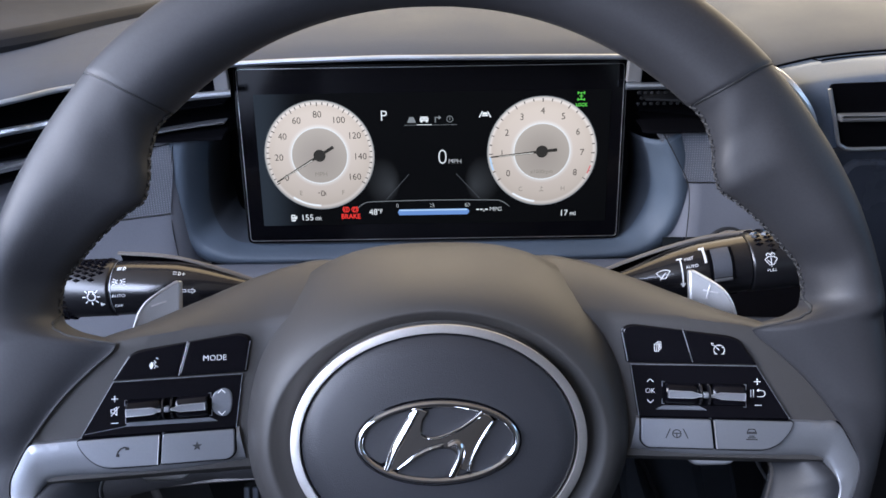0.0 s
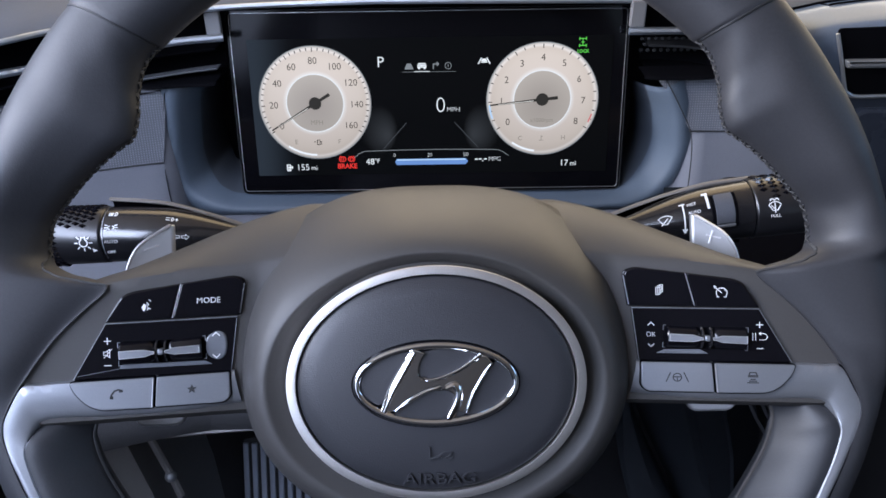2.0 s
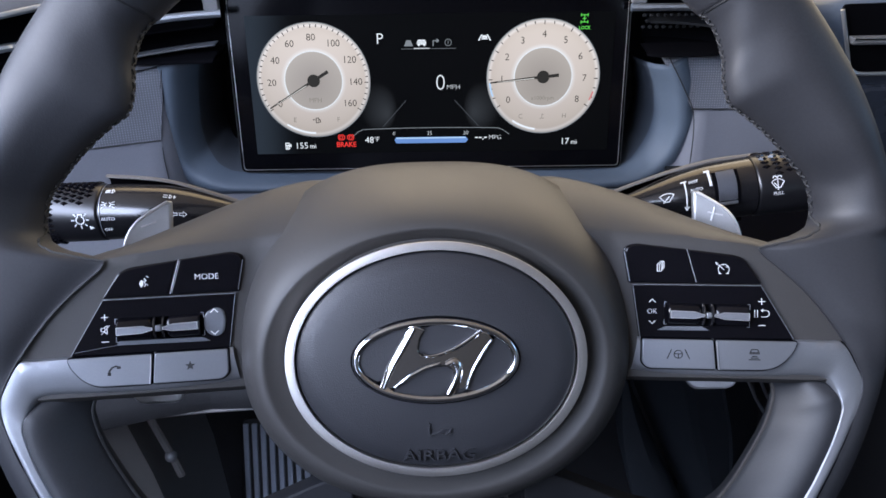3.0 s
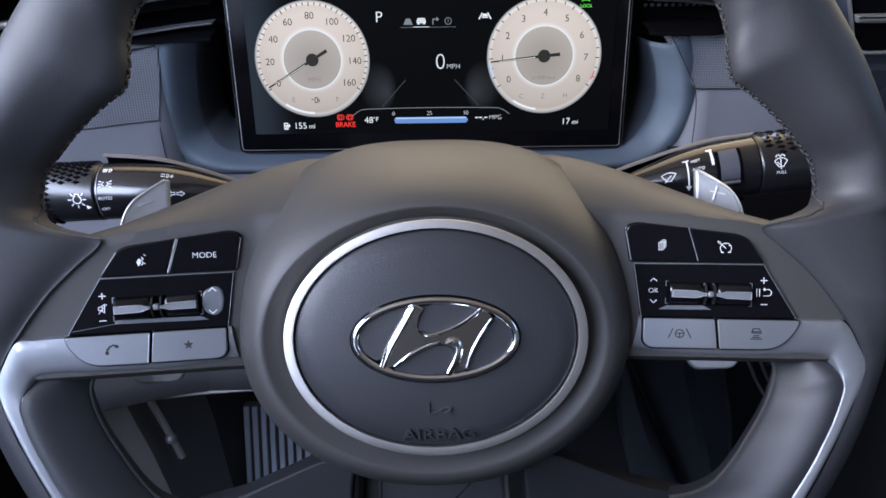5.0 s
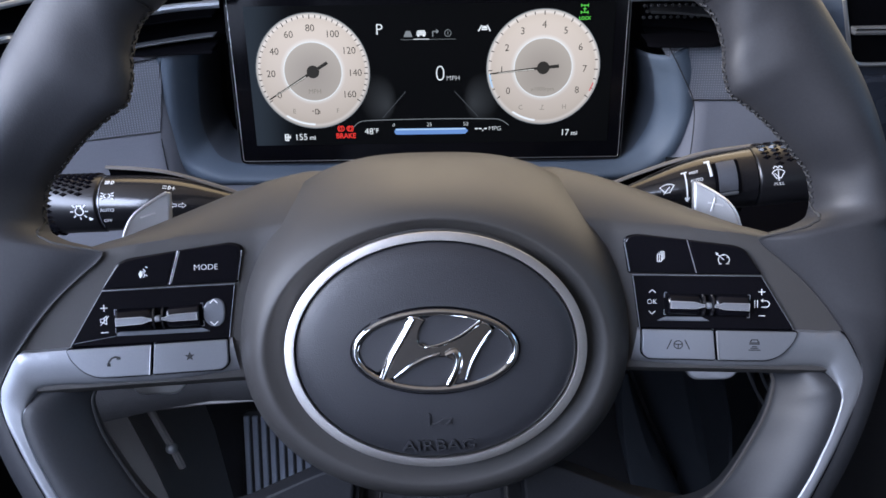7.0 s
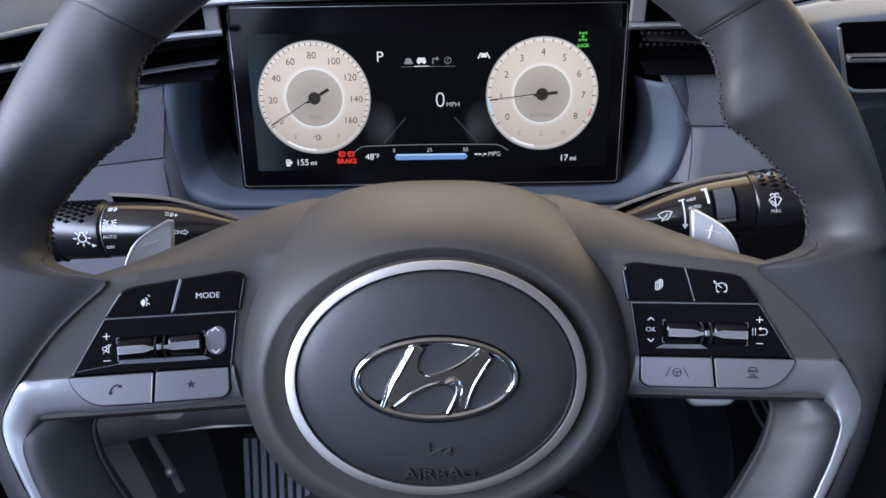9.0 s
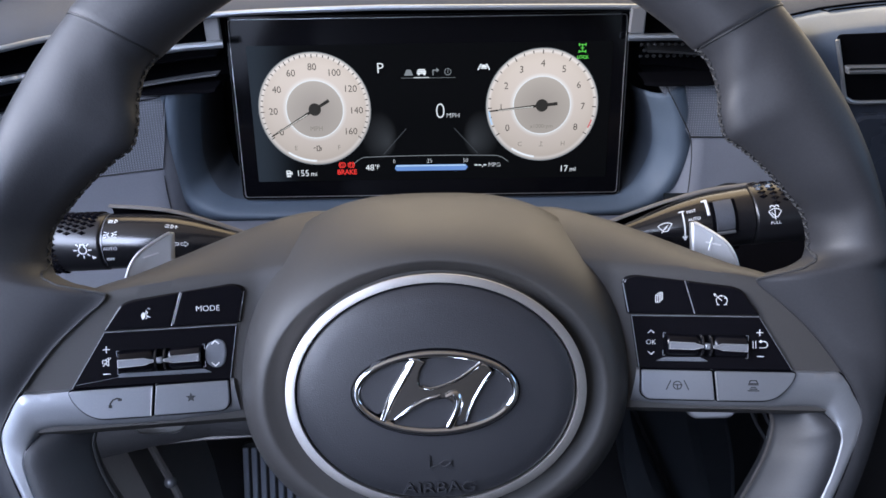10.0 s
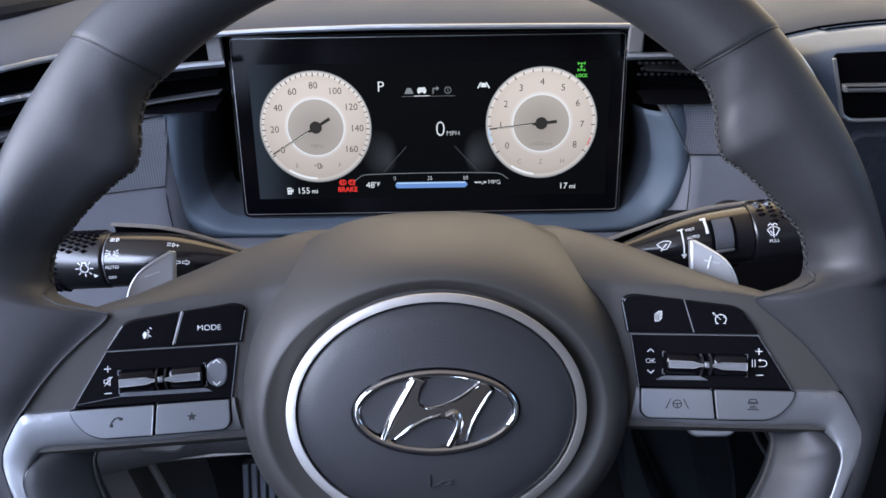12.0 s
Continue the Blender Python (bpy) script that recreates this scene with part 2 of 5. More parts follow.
plain("floor", -0.60, -1.85, -0.04, 1.20, 0.95, 0.0, CARPET, "dark carpeted car floor", "floor")
plain("wall_firewall", -0.60, 0.80, 0.004, 1.20, 0.84, 0.74, CARPET, "dark carpeted firewall behind the pedals", "wall")
plain("wall_door_driver", -0.62, -1.85, 0.004, -0.58, 0.79, 0.92, TRIM, "dark grey door lining", "wall")
plain("wall_door_passenger", 1.18, -1.85, 0.004, 1.22, 0.79, 0.92, TRIM, "dark grey door lining", "wall")
plain("wall_rear", -0.57, -1.85, 0.004, 1.17, -1.81, 0.88, TRIM, "dark grey rear wall", "wall")
plain("ceiling", -0.62, -1.85, 1.27, 1.22, 0.36, 1.31, LINER, "beige cloth headliner", "ceiling")
for x in (-0.62, 1.18):
    plain("wall_pillar", x, -0.95, 0.93, x + 0.04, -0.83, 1.266, LINER, "beige pillar lining", "wall")
    plain("wall_pillar", x, -1.85, 0.93, x + 0.04, -1.60, 1.266, LINER, "beige pillar lining", "wall")
for s, x in ((1, -0.60), (-1, 1.20)):
    tagged(part("wall_pillar", tube([(x, 0.95, 0.76), (x + s * 0.03, 0.66, 1.02), (x + s * 0.06, 0.34, 1.28)], 0.045, 10), LINER), "beige front pillar lining", "wall", kind="structure")
plain("wall_cowl", -0.57, 0.845, 0.70, 1.17, 0.95, 0.78, DARK, "black cowl under the windscreen", "wall")

# unseen slab, added to keep the rear window out of reflections
plain("blocker_behind_driver", -0.27, -0.86, 0.004, 0.27, -0.80, 1.12, TRIM, "added dark blocker behind the driver, out of view", "wall")

# ---------------------------------------------------------------- dashboard
dash = thing("dashboard", "dark blue-grey moulded dashboard with silver trim lines", "dashboard", kind="structure")

UPPER = smooth_path([(-.56, .06, .752), (-.40, .105, .760), (-.30, .150, 0.7602), (-.245, .180, 0.7660), (-.218, .200, 0.7681), (-.140, .230, .7725), (-.05, .2385, .7738), (.008, .2390, .7736), (.130, .2385, .7722), (.175, .236, .7700), (.205, .228, .7660)], 6)
SECOND_L = smooth_path([(-.56, .075, .722), (-.40, .12, .735), (-.30, .160, 0.7432), (-.250, .180, 0.7477), (-.236, .190, 0.7480), (-.167, .215, .7549), (-.131, .226, .7557)], 6)
SECOND_R = smooth_path([(.1265, .236, .7535), (.1630, .234, .7538), (.20, .230, .7530)], 6)

# top skin, from the trim line to the windscreen
rows = []
for i, p in enumerate(UPPER):
    x = p.x
    bow = 0.006 * math.exp(-((x - 0.0) / 0.16) ** 4)
    fwd = [(-.0012, .0012), (.0012, .0028), (.020, .0082), (.06, .0130), (.12, .0155 + bow), (.22, .0150 + bow), (.36, .008), (.50, -.004), (.64, -.015)]
    rows.append([(x * (1 + 0.15 * d), p.y + d * (0.85 - p.y) / 0.64 * 1.0, p.z + h) for d, h in fwd])
EDGE_Z = [(.205, .7600), (.2150, .7566), (.2295, .7624), (.2476, .7666), (.2576, .7682), (.2890, .7712), (.34, .7724), (.44, .773), (1.2, .773)]
for x in (.2120, .2200, .2295, .2476, .2680, .2890, .34, .44, .58, .75, .95, 1.17):
    z = curve_at(EDGE_Z, x)
    sec = ((.2488, .0004), (.2515, .0022), (.2640, .0062), (.290, .0098), (.340, .0130), (.440, .0128), (.570, .006), (.700, -.006), (.850, -.017))
    rows.append([(x * (1 + 0.15 * max(0.0, y - .25)), y, z + h) for y, h in sec])
part("top_skin", sheet(rows), DASH_TOP, dash, "grey soft-skinned dash top", angle=60)

part("trim_line", tube(UPPER, .0020, 8, flat=0.95), TRIM_SILVER, dash, "satin silver trim line above the screen")
part("trim_line", tube(SECOND_L, .0024, 8), TRIM_SILVER, dash, "satin silver trim line through the vents")
part("trim_line", tube(SECOND_R, .0024, 8), TRIM_SILVER, dash, "satin silver trim line through the vents")
part("trim_line", tube(smooth_path([(.2065, .222, .7660), (.2160, .217, .7625), (.2273, .213, .7523), (.2372, .211, .7385), (.2445, .211, .7195), (.2485, .212, .70)], 6), .0054, 10), SILVER, dash, "curved silver trim line")

# black vent band behind the lines
def band(path, drop, back, z_low, name, mat, label):
    rows = []
    for p in path:
        rows.append([(p.x, p.y + .002, p.z - .001), (p.x, p.y + back, p.z - .004), (p.x, p.y + back, p.z - drop + .003), (p.x, p.y + z_low, p.z - drop)])
    return part(name, sheet(rows), mat, dash, label)


left_band = [p for p in UPPER if p.x < -0.1375]
band(left_band, .048, .030, .004, "vent_band", VENT_BLACK, "gloss black air vent band")
right_band = [p for p in UPPER if p.x > 0.1350]
band(right_band, .046, .022, .004, "vent_band", VENT_BLACK, "gloss black air vent band")
# vent blades
for dz, dy in ((-.0270, .014),):
    rows = [[(p.x, p.y + dy - .006, p.z + dz - .0006), (p.x, p.y + dy - .006, p.z + dz + .0006), (p.x, p.y + dy + .012, p.z + dz + .0022), (p.x, p.y + dy + .012, p.z + dz)] for p in left_band]
    part("vent_blade", sheet(rows, closed_v=True), VENT_BLACK, dash)
rows = [[(p.x, p.y + .003, p.z - .0385 - .0008), (p.x, p.y + .0015, p.z - .0385), (p.x, p.y + .003, p.z - .0385 + .0008), (p.x, p.y + .014, p.z - .0385)] for p in left_band if p.x > -.30]
part("thin_trim_line", sheet(rows, closed_v=True), SATIN, dash, "thin grey line below the vent")
rows = [[(p.x, p.y + .004, p.z - .0300), (p.x, p.y + .004, p.z - .0285), (p.x, p.y + .018, p.z - .0270), (p.x, p.y + .018, p.z - .0290)] for p in right_band]
part("vent_blade", sheet(rows, closed_v=True), DARK, dash)
for x, z0, z1 in ((-.1392, .7535, .7705), (.1315, .7560, .7725)):
    part("bezel_post", slab(rounded([(x - .0048, z0), (x + .0048, z0), (x + .0048, z1), (x - .0048, z1)], .001), 0, .004, .001), BEZEL, dash, "grey end cap beside the screen", smooth=False).matrix_local = pose(0, 0.2395, 0, 90, 0, 0)

for i in range(9):
    for j in range(3):
        x, z = .1390 + .0045 * i + .0022 * (j % 2), .7455 - .0038 * j
        part("vent_stud", slab(ellipse(.0013, .0011, x, z, 8), 0, .001, .0003), DARK, dash).matrix_local = pose(0, .2490, 0, 90, 0, 0)

# lower dash skin: left and right of the binnacle, running down to the knees
LOWER = ((.010, .7290), (.003, .7240), (.0, .7150), (-.003, .690), (-.008, .660), (-.0125, .645), (-.018, .630), (-.034, .600), (-.050, .570), (-.064, .545), (-.072, .515), (-.074, .499), (-.070, .4955), (.10, .500))


def lower_skin(x0, x1, curl, first=0, last=8):
    rows = []
    for i in range(25):
        x = x0 + (x1 - x0) * (i / 24 if first or x0 > 0 else 1 - (1 - i / 24) ** 2)
        y0 = 0.2240 - curl * max(0.0, abs(x) - 0.16) ** 1.25
        sink = (.0260 if x < 0 else .0085) * min(1.0, max(0.0, (.1765 - abs(x)) / .011)) if first == 0 else 0.0
        rows.append([(x, y0 + dy + sink, z) for dy, z in LOWER[first:last]])
    return rows


def skin_y(x, z, curl):
    """How far forward the lower skin lies at x and z."""
    table = sorted((b, a) for a, b in LOWER[:9])
    for (za, ya), (zb, yb) in zip(table, table[1:]):
        if z <= zb:
            return 0.2240 - curl * max(0.0, abs(x) - 0.16) ** 1.25 + ya + (yb - ya) * (z - za) / (zb - za)
    return 0.2240 + table[-1][1]


part("lower_skin", sheet(lower_skin(-.58, -.1640, .55)), DASH, dash, "blue-grey grained lower dash", angle=60)
part("lower_skin", sheet(lower_skin(.1610, .262, .10)), DASH, dash, "blue-grey grained lower dash", angle=60)
part("lower_skin", sheet([[(r[0][0], .2190, .6345), (r[0][0], .2120, .6338), (r[0][0], .2075, .6320)] + r for r in lower_skin(-.160, .160, 0, 6)]), DASH, dash, "blue-grey grained lower dash", angle=60)
# lower dash carried on in a darker colour, for the shade below
for x0, x1, curl, last in ((-.58, -.160, .55, 14), (-.160, .070, 0, 14), (.071, .160, 0, 10), (.160, .262, .10, 10)):
    rows = lower_skin(x0, x1, curl, 7, last)
    if last == 10:
        rows = [r + [(r[-1][0], r[-1][1] + dy, r[-1][2] + dz) for dy, dz in ((.0005, -.005), (.004, -.008), (.16, .010))] for r in rows]
    part("knee_panel", sheet(rows), TRIM, dash, "knee panel, coloured dark grey for its shade", angle=60)
# the lip's highlight is put in as paler plastic
part("panel_lip_highlight", sheet([[(x, .158, z + .0045), (x, .1512, z + .0040), (x, .1500, z + .0020), (x, .1512, z), (x, .158, z - .0005)] for x, z in ((-.36, .470), (-.28, .4790), (-.2280, .4860), (-.1895, .4909), (-.1668, .4937), (-.1323, .4963), (-.09, .498))]), KICK, dash, "lip along the knee panel, pale for its highlight", angle=60)
# gloss plate with the round start button below the wiper stalk
start = thing("start_button", "round grey start button with silver rings on a gloss black plate", "button")
rows = []
for i in range(13):
    x = .1560 + .1040 * i / 12
    rows.append([(x, skin_y(x, z, .10) - .0016, z) for z in (.6540, .6500, .6420, .6300, .6160, .6040)])
part("button_plate", sheet(rows), GLOSS, start, "gloss black plate")
face_m = pose(.2000, .2085, .6450, 78, 0, 0)
for name, mat, r0, r1, h, label in (("outer_ring", DARK, .0000, .0168, .0030, "black outer ring"), ("silver_ring", SILVER, .0120, .0152, .0050, "silver ring"), ("button_cap", SATIN, .0, .0116, .0044, "grey button cap")):
    prof = [(0, r1), (h - .0008, r1), (h, r1 - .0008), (h, max(r0, .0002))]
    body = lathe(prof, 40)
    bmesh.ops.rotate(body, cent=(0, 0, 0), matrix=Matrix.Rotation(radians(-90), 3, "Y"), verts=body.verts[:])
    part(name, body, mat, start, label).matrix_local = face_m

# binnacle: a U-shaped frame swept round the screen
U = smooth_path([(-.1590, .7240), (-.1620, .712), (-.1650, .690), (-.1660, .672), (-.1620, .6530), (-.1490, .6430), (-.1250, .6402), (-.06, .6398), (.0, .6398), (.06, .6398), (.116, .6404), (.1390, .6440), (.1515, .6560), (.1570, .676), (.1550, .696), (.1522, .7075), (.1482, .7175)], 6)
rows = []
for i, p in enumerate(U):
    t = (U[min(i + 1, len(U) - 1)] - U[max(i - 1, 0)]).normalized()
    out = Vector((t.y, -t.x))
    if out.dot(p - Vector((0, .74))) < 0:
        out = -out
    side = abs(out.x)
    w = 0.0065 + 0.0075 * side
    sec = [(w + .0050, .2290), (w + .0018, .2225), (w * .75, .2190), (w * .45, .2169), (w * .22, .2164), (w * .02, .2172), (-w * .20, .2196), (-w * .45, .2240), (-w * .70, .2310), (-w * .92, .2400), (-w - .001, .2520), (-w - .002, .2700)]
    deep = [0, .0005, .0020, .0042, .0062, .0084, .0102, .0122, .0136, .0150, .0150, .0150]
    rows.append([(p.x + out.x * (o + .4 * d * side * side), y + d * side * side, p.y + out.y * o) for (o, y), d in zip(sec, deep)])
first, final = rows[0], rows[-1]
rows = [[(x, y + dy, z + dz) for x, y, z in first] for dy, dz in ((.018, -.008), (.011, -.001), (.004, .0012))] + rows
rows += [[(x, y + dy, z + dz) for x, y, z in final] for dy, dz in ((.004, .0012), (.011, -.001), (.018, -.008))]
part("binnacle", sheet([r[:9] for r in rows]), BINNACLE, dash, "blue-grey moulded frame round the screen", angle=60)
# same frame further in; a darker colour stands for the shade there
part("binnacle_shaded_wall", sheet([r[8:] for r in rows]), DEEP, dash, "inner wall of the screen frame, coloured dark for its shade", angle=60)
# sills that close the skin below the vents
for xa, xb, curl, zl, zr in ((-.40, -.1385, .55, .7190, .7275), (.1360, .2300, .10, .7275, .7285)):
    rows = []
    for i in range(31):
        x = xa + (xb - xa) * i / 30
        z = zl + (zr - zl) * min(1.0, (x - xa) / (xb - xa) * (1.6 if curl > .2 else 1.0))
        yf = skin_y(x, .715, curl) - .0022
        near = max(0.0, 1 - max(0.0, abs(abs(x) - .160) - .016) / .014)
        yf -= .0055 * near * near * (3 - 2 * near)
        yb = skin_y(x, .715, curl) + .016
        rows.append([(x, yb, z + .0020), (x, yf + .003, z + .0014), (x, yf + .0008, z + .0006), (x, yf + .0004, z - .0004), (x, yf + .0030, z - .0014)])
    part("vent_sill", sheet(rows), VENT_BLACK, dash, "black sill below the vents", angle=60)

# finely dotted mesh inserts beside the binnacle
def meshed(name, colour, pitch):
    m = material(name, colour, 0.72, grain=2500, vary=0.15)
    n, l = m.node_tree.nodes, m.node_tree.links
    dots = n.new("ShaderNodeMath")
    dots.operation = "MULTIPLY"
    for i, way in enumerate(("X", "Z")):
        wave = n.new("ShaderNodeTexWave")
        wave.bands_direction = way
        wave.inputs["Scale"].default_value = pitch
        l.new(n["Texture Coordinate"].outputs["Object"], wave.inputs["Vector"])
        l.new(wave.outputs["Fac"], dots.inputs[i])
    bp = n.new("ShaderNodeBump")
    bp.inputs["Strength"].default_value, bp.inputs["Distance"].default_value = 0.5, 0.0006
    l.new(dots.outputs[0], bp.inputs["Height"])
    l.new(bp.outputs["Normal"], n["Principled BSDF"].inputs["Normal"])
    pores = n.new("ShaderNodeMapRange")
    pores.inputs["To Min"].default_value, pores.inputs["To Max"].default_value = 0.62, 1.3
    l.new(dots.outputs[0], pores.inputs["Value"])
    tint = n.new("ShaderNodeVectorMath")
    tint.operation = "SCALE"
    b = n["Principled BSDF"]
    l.new(b.inputs["Base Color"].links[0].from_socket, tint.inputs[0])
    l.new(pores.outputs["Result"], tint.inputs["Scale"])
    l.new(tint.outputs["Vector"], b.inputs["Base Color"])
    return m


MESH = meshed("dotted_mesh_fabric", (0.160, 0.170, 0.196), 200.0)
for curl, zt, zb, ta, tb, ba, bb in ((.55, .7230, .6775, -.236, -.1720, -.246, -.1800), (.10, .7245, .6920, .1470, .2150, .1700, .2200)):
    rows = []
    for i in range(11):
        k = i / 10
        z = zt + (zb - zt) * k
        xa, xb = ta + (ba - ta) * k, tb + (bb - tb) * k
        rows.append([(xa + (xb - xa) * j / 14, skin_y(xa + (xb - xa) * j / 14, z, curl) - .0004, z) for j in range(15)])
    part("mesh_insert", sheet(rows), MESH, dash, "blue-grey dotted mesh insert")
    part("insert_seam", tube([Vector(p) + Vector((0, -.0003, -.0008)) for p in rows[-1]], .00055, 5), DARK, dash)
part("panel_seam", tube(smooth_path([(-.1730, .2215, .722), (-.1775, .2192, .700), (-.1800, .2165, .680), (-.1800, .2130, .665), (-.1775, .2080, .643), (-.172, .200, .628)], 5), .00035, 5), DARK, dash)
part("panel_seam", tube(smooth_path([(.1490, .2190, .728), (.1610, .2170, .708), (.1700, .2150, .690), (.1718, .2120, .665), (.170, .206, .640)], 5), .0004, 5), DARK, dash)
# dark line at the foot of the windscreen pillar
tagged(part("windscreen_edge", tube(smooth_path([(-.420, .188, .7745), (-.303, .268, .7795), (-.26, .325, .7810), (-.220, .385, .7820), (-.17, .495, .783)], 6), .0112, 12, flat=.8), TRIM_BLACK, dash, "black rubber edge below the windscreen"))
part("pillar_foot", slab(rounded([(-.56, .25), (-.43, .235), (-.31, .310), (-.225, .437), (-.17, .56), (-.30, .78), (-.56, .78)], .01), .768, .7800, .003), TRIM, dash, "dark pillar foot cover")

# ---------------------------------------------------------------- centre console face
console = thing("centre_console", "blue-grey satin console face with air vent", "console")
FACE_Y = 0.2150
EDGE = smooth_path([(.2150, .2480, .7560), (.2295, .2480, .7618), (.2476, .2480, .7660), (.2576, .2480, .7676), (.2890, .2482, .7706), (.34, .2490, .7718), (.44, .251, .7706), (.56, .254, .7706)], 4)
rows = []
for p in EDGE:
    y = p.y - .0330 + .010 * max(0.0, (.232 - p.x) / .017)
    rows.append([(p.x, p.y + .006, p.z - .001), (p.x, p.y, p.z)] + [(p.x, y + dy, p.z - dz) for dy, dz in ((.0220, .0025), (.0110, .0053), (.0055, .0071), (.0024, .0094), (.0007, .0128), (0, .0168), (0, .0235), (0, .0380), (0, .0520))])
part("fascia", sheet(rows), CONSOLE, console, "blue-grey glossy fascia", angle=60)
part("top_seam", tube([p + Vector((0, -.0003, .0006)) for p in EDGE], .0008, 6), VENT_BLACK, console, "dark seam along the dash top")
part("top_seam", tube(smooth_path([(.2510, .2475, .7671), (.2550, .2440, .7662), (.2600, .2435, .7676), (.2890, .2440, .7699), (.34, .245, .7711)], 5), .0006, 6), VENT_BLACK, console, "thin dark seam")
rows = []
for x, y in ((.2150, .2250), (.2320, .2160), (.245, .2150), (.29, .2150), (.42, .2172), (.56, .221)):
    rows.append([(x + .006, y + .004, .7220), (x + .008, y + .0012, .7165), (x + .010, y, .712), (x + .014, y, .700)])
part("lower_face", sheet(rows), NAVY_SHEEN, console, "gloss black panel round the vent, navy for its reflections", angle=60)
opening = rounded([(.2484, .7590), (.2565, .7363), (.2645, .7166), (.345, .7168), (.345, .7612)], [.004, .02, .010, .004, .004], 6)
# flat plate, black in place of the shade inside the opening
vent = part("air_vent", slab([(p[0], p[1]) for p in opening], 0, .0012, .0004), VENT_BLACK, console, "air vent with silver frame, flat black for the shade inside")
vent.matrix_local = pose(0, FACE_Y - .0010, 0, 90, 0, 0)
frame_line = smooth_path([(.2492, FACE_Y - .0024, .7560), (.2566, FACE_Y - .0024, .7363), (.2622, FACE_Y - .0024, .7210), (.2655, FACE_Y - .0024, .7178), (.2710, FACE_Y - .0024, .7160), (.29, FACE_Y - .0024, .7160), (.345, FACE_Y - .0024, .7160)], 6)
part("vent_frame", tube(frame_line, .0013, 7), PADDLE, console, "thin silver vent frame")
part("vent_frame", tube([p + Vector((.0012, .001, .0024)) for p in frame_line[20:]], .0005, 6), SATIN, console, "thin grey inner vent line")
part("vent_blade", slab(rounded([(.2572, .7402), (.2588, .7352), (.345, .7352), (.345, .7402)], .0012), 0, .005, .0018), PADDLE, console, "satin silver vent blade").matrix_local = pose(0, FACE_Y - .0020, 0, 90, 0, 0)
part("touch_panel", slab(rounded([(.268, .700), (.262, .46), (.56, .46), (.56, .7085), (.275, .7085)], .006), 0, .012, .003), NAVY_SHEEN, console, "gloss black control panel").matrix_local = pose(0, .222, 0, 90, 0, 0)
part("lower_cheek", sheet([[(.262, .2150, .715), (.2600, .2120, .690), (.259, .205, .64), (.258, .19, .56), (.256, .17, .46)], [(.272, .2220, .715), (.272, .222, .690), (.272, .222, .64), (.272, .222, .56), (.272, .222, .46)]]), DARK, console, "black side cheek")
part("tunnel_side", sheet([[(.42, .62, .55), (.42, .46, .56), (.36, .24, .50), (.30, .0, .42), (.28, -.3, .38)], [(.42, .62, .30), (.42, .46, .30), (.37, .24, .28), (.31, .0, .26), (.28, -.3, .24)], [(.41, .62, .004), (.41, .46, .004), (.36, .24, .004), (.31, 0, .004), (.27, -.3, .004)]]), TRIM, console, "dark tunnel side trim", angle=60)

# ---------------------------------------------------------------- steering column
column = thing("steering_column", "grey plastic steering column shroud behind the wheel", "column shroud")
AX = Vector((0, math.cos(radians(28)), -math.sin(radians(28))))
UPV = Vector((0, math.sin(radians(28)), math.cos(radians(28))))
rows = []
for d, w, h, rise in ((.050, .070, .040, -.028), (.062, .092, .047, -.026), (.085, .100, .050, -.022), (.120, .094, .046, -.016), (.165, .082, .040, -.008), (.215, .070, .032, .0)):
    ring = []
    for j in range(40):
        a = 2 * math.pi * j / 40
        c, s = math.cos(a), math.sin(a)
        x = w * math.copysign(abs(c) ** .75, c)
        v = h * math.copysign(abs(s) ** .8, s)
        ring.append(Vector((0.002 + x, 0, .70)) + AX * d + UPV * (v + rise))
    rows.append(ring)
part("shroud", sheet(rows, closed_v=True, cap=True), DASH, column, "blue-grey grained shroud", angle=60)
# slim cowls arching over the stalk roots
for line in ([(-.1745, .6996), (-.158, .6988), (-.1405, .6963), (-.1233, .6908), (-.106, .6838), (-.0946, .6775), (-.080, .668)],
             [(.1735, .7071), (.149, .7043), (.1286, .6986), (.1139, .6931), (.1004, .6875), (.0903, .6820), (.078, .672)]):
    ridge = smooth_path([(x, .112, z) for x, z in line], 5)
    rows, inner = [], []
    for i, p in enumerate(ridge):
        t = i / (len(ridge) - 1)
        end = min(1.0, i / 3.0)
        sec = [(.0060, -.0030), (.0022, -.0028), (.0005, -.0022), (.0000, -.0016), (.0005, -.0010), (.0014, -.0006), (.0026, -.0009), (.0050, -.0030), (.0100, -.0080), (.0140, -.0200), (.0150, -.034)]
        rows.append([(p.x + (.0016 if p.x > 0 else -.0016) * (end - 1), p.y + dy, p.z + dz * (.8 + .2 * end)) for dy, dz in sec])
        inner.append([(p.x, p.y + dy, p.z + dz) for dy, dz in ((.0052, -.0030), (.0075, -.0060), (.0090, -.0200), (.0090, -.045))])
    part("stalk_cowl", sheet(rows), COWL, column, "warm grey cowl over the stalk", angle=50)
    # black sheet stands for the shade in the gap under the cowl
    part("cowl_gap_shade", sheet(inner), VENT_BLACK, column, "black sheet for the shade behind the stalk")

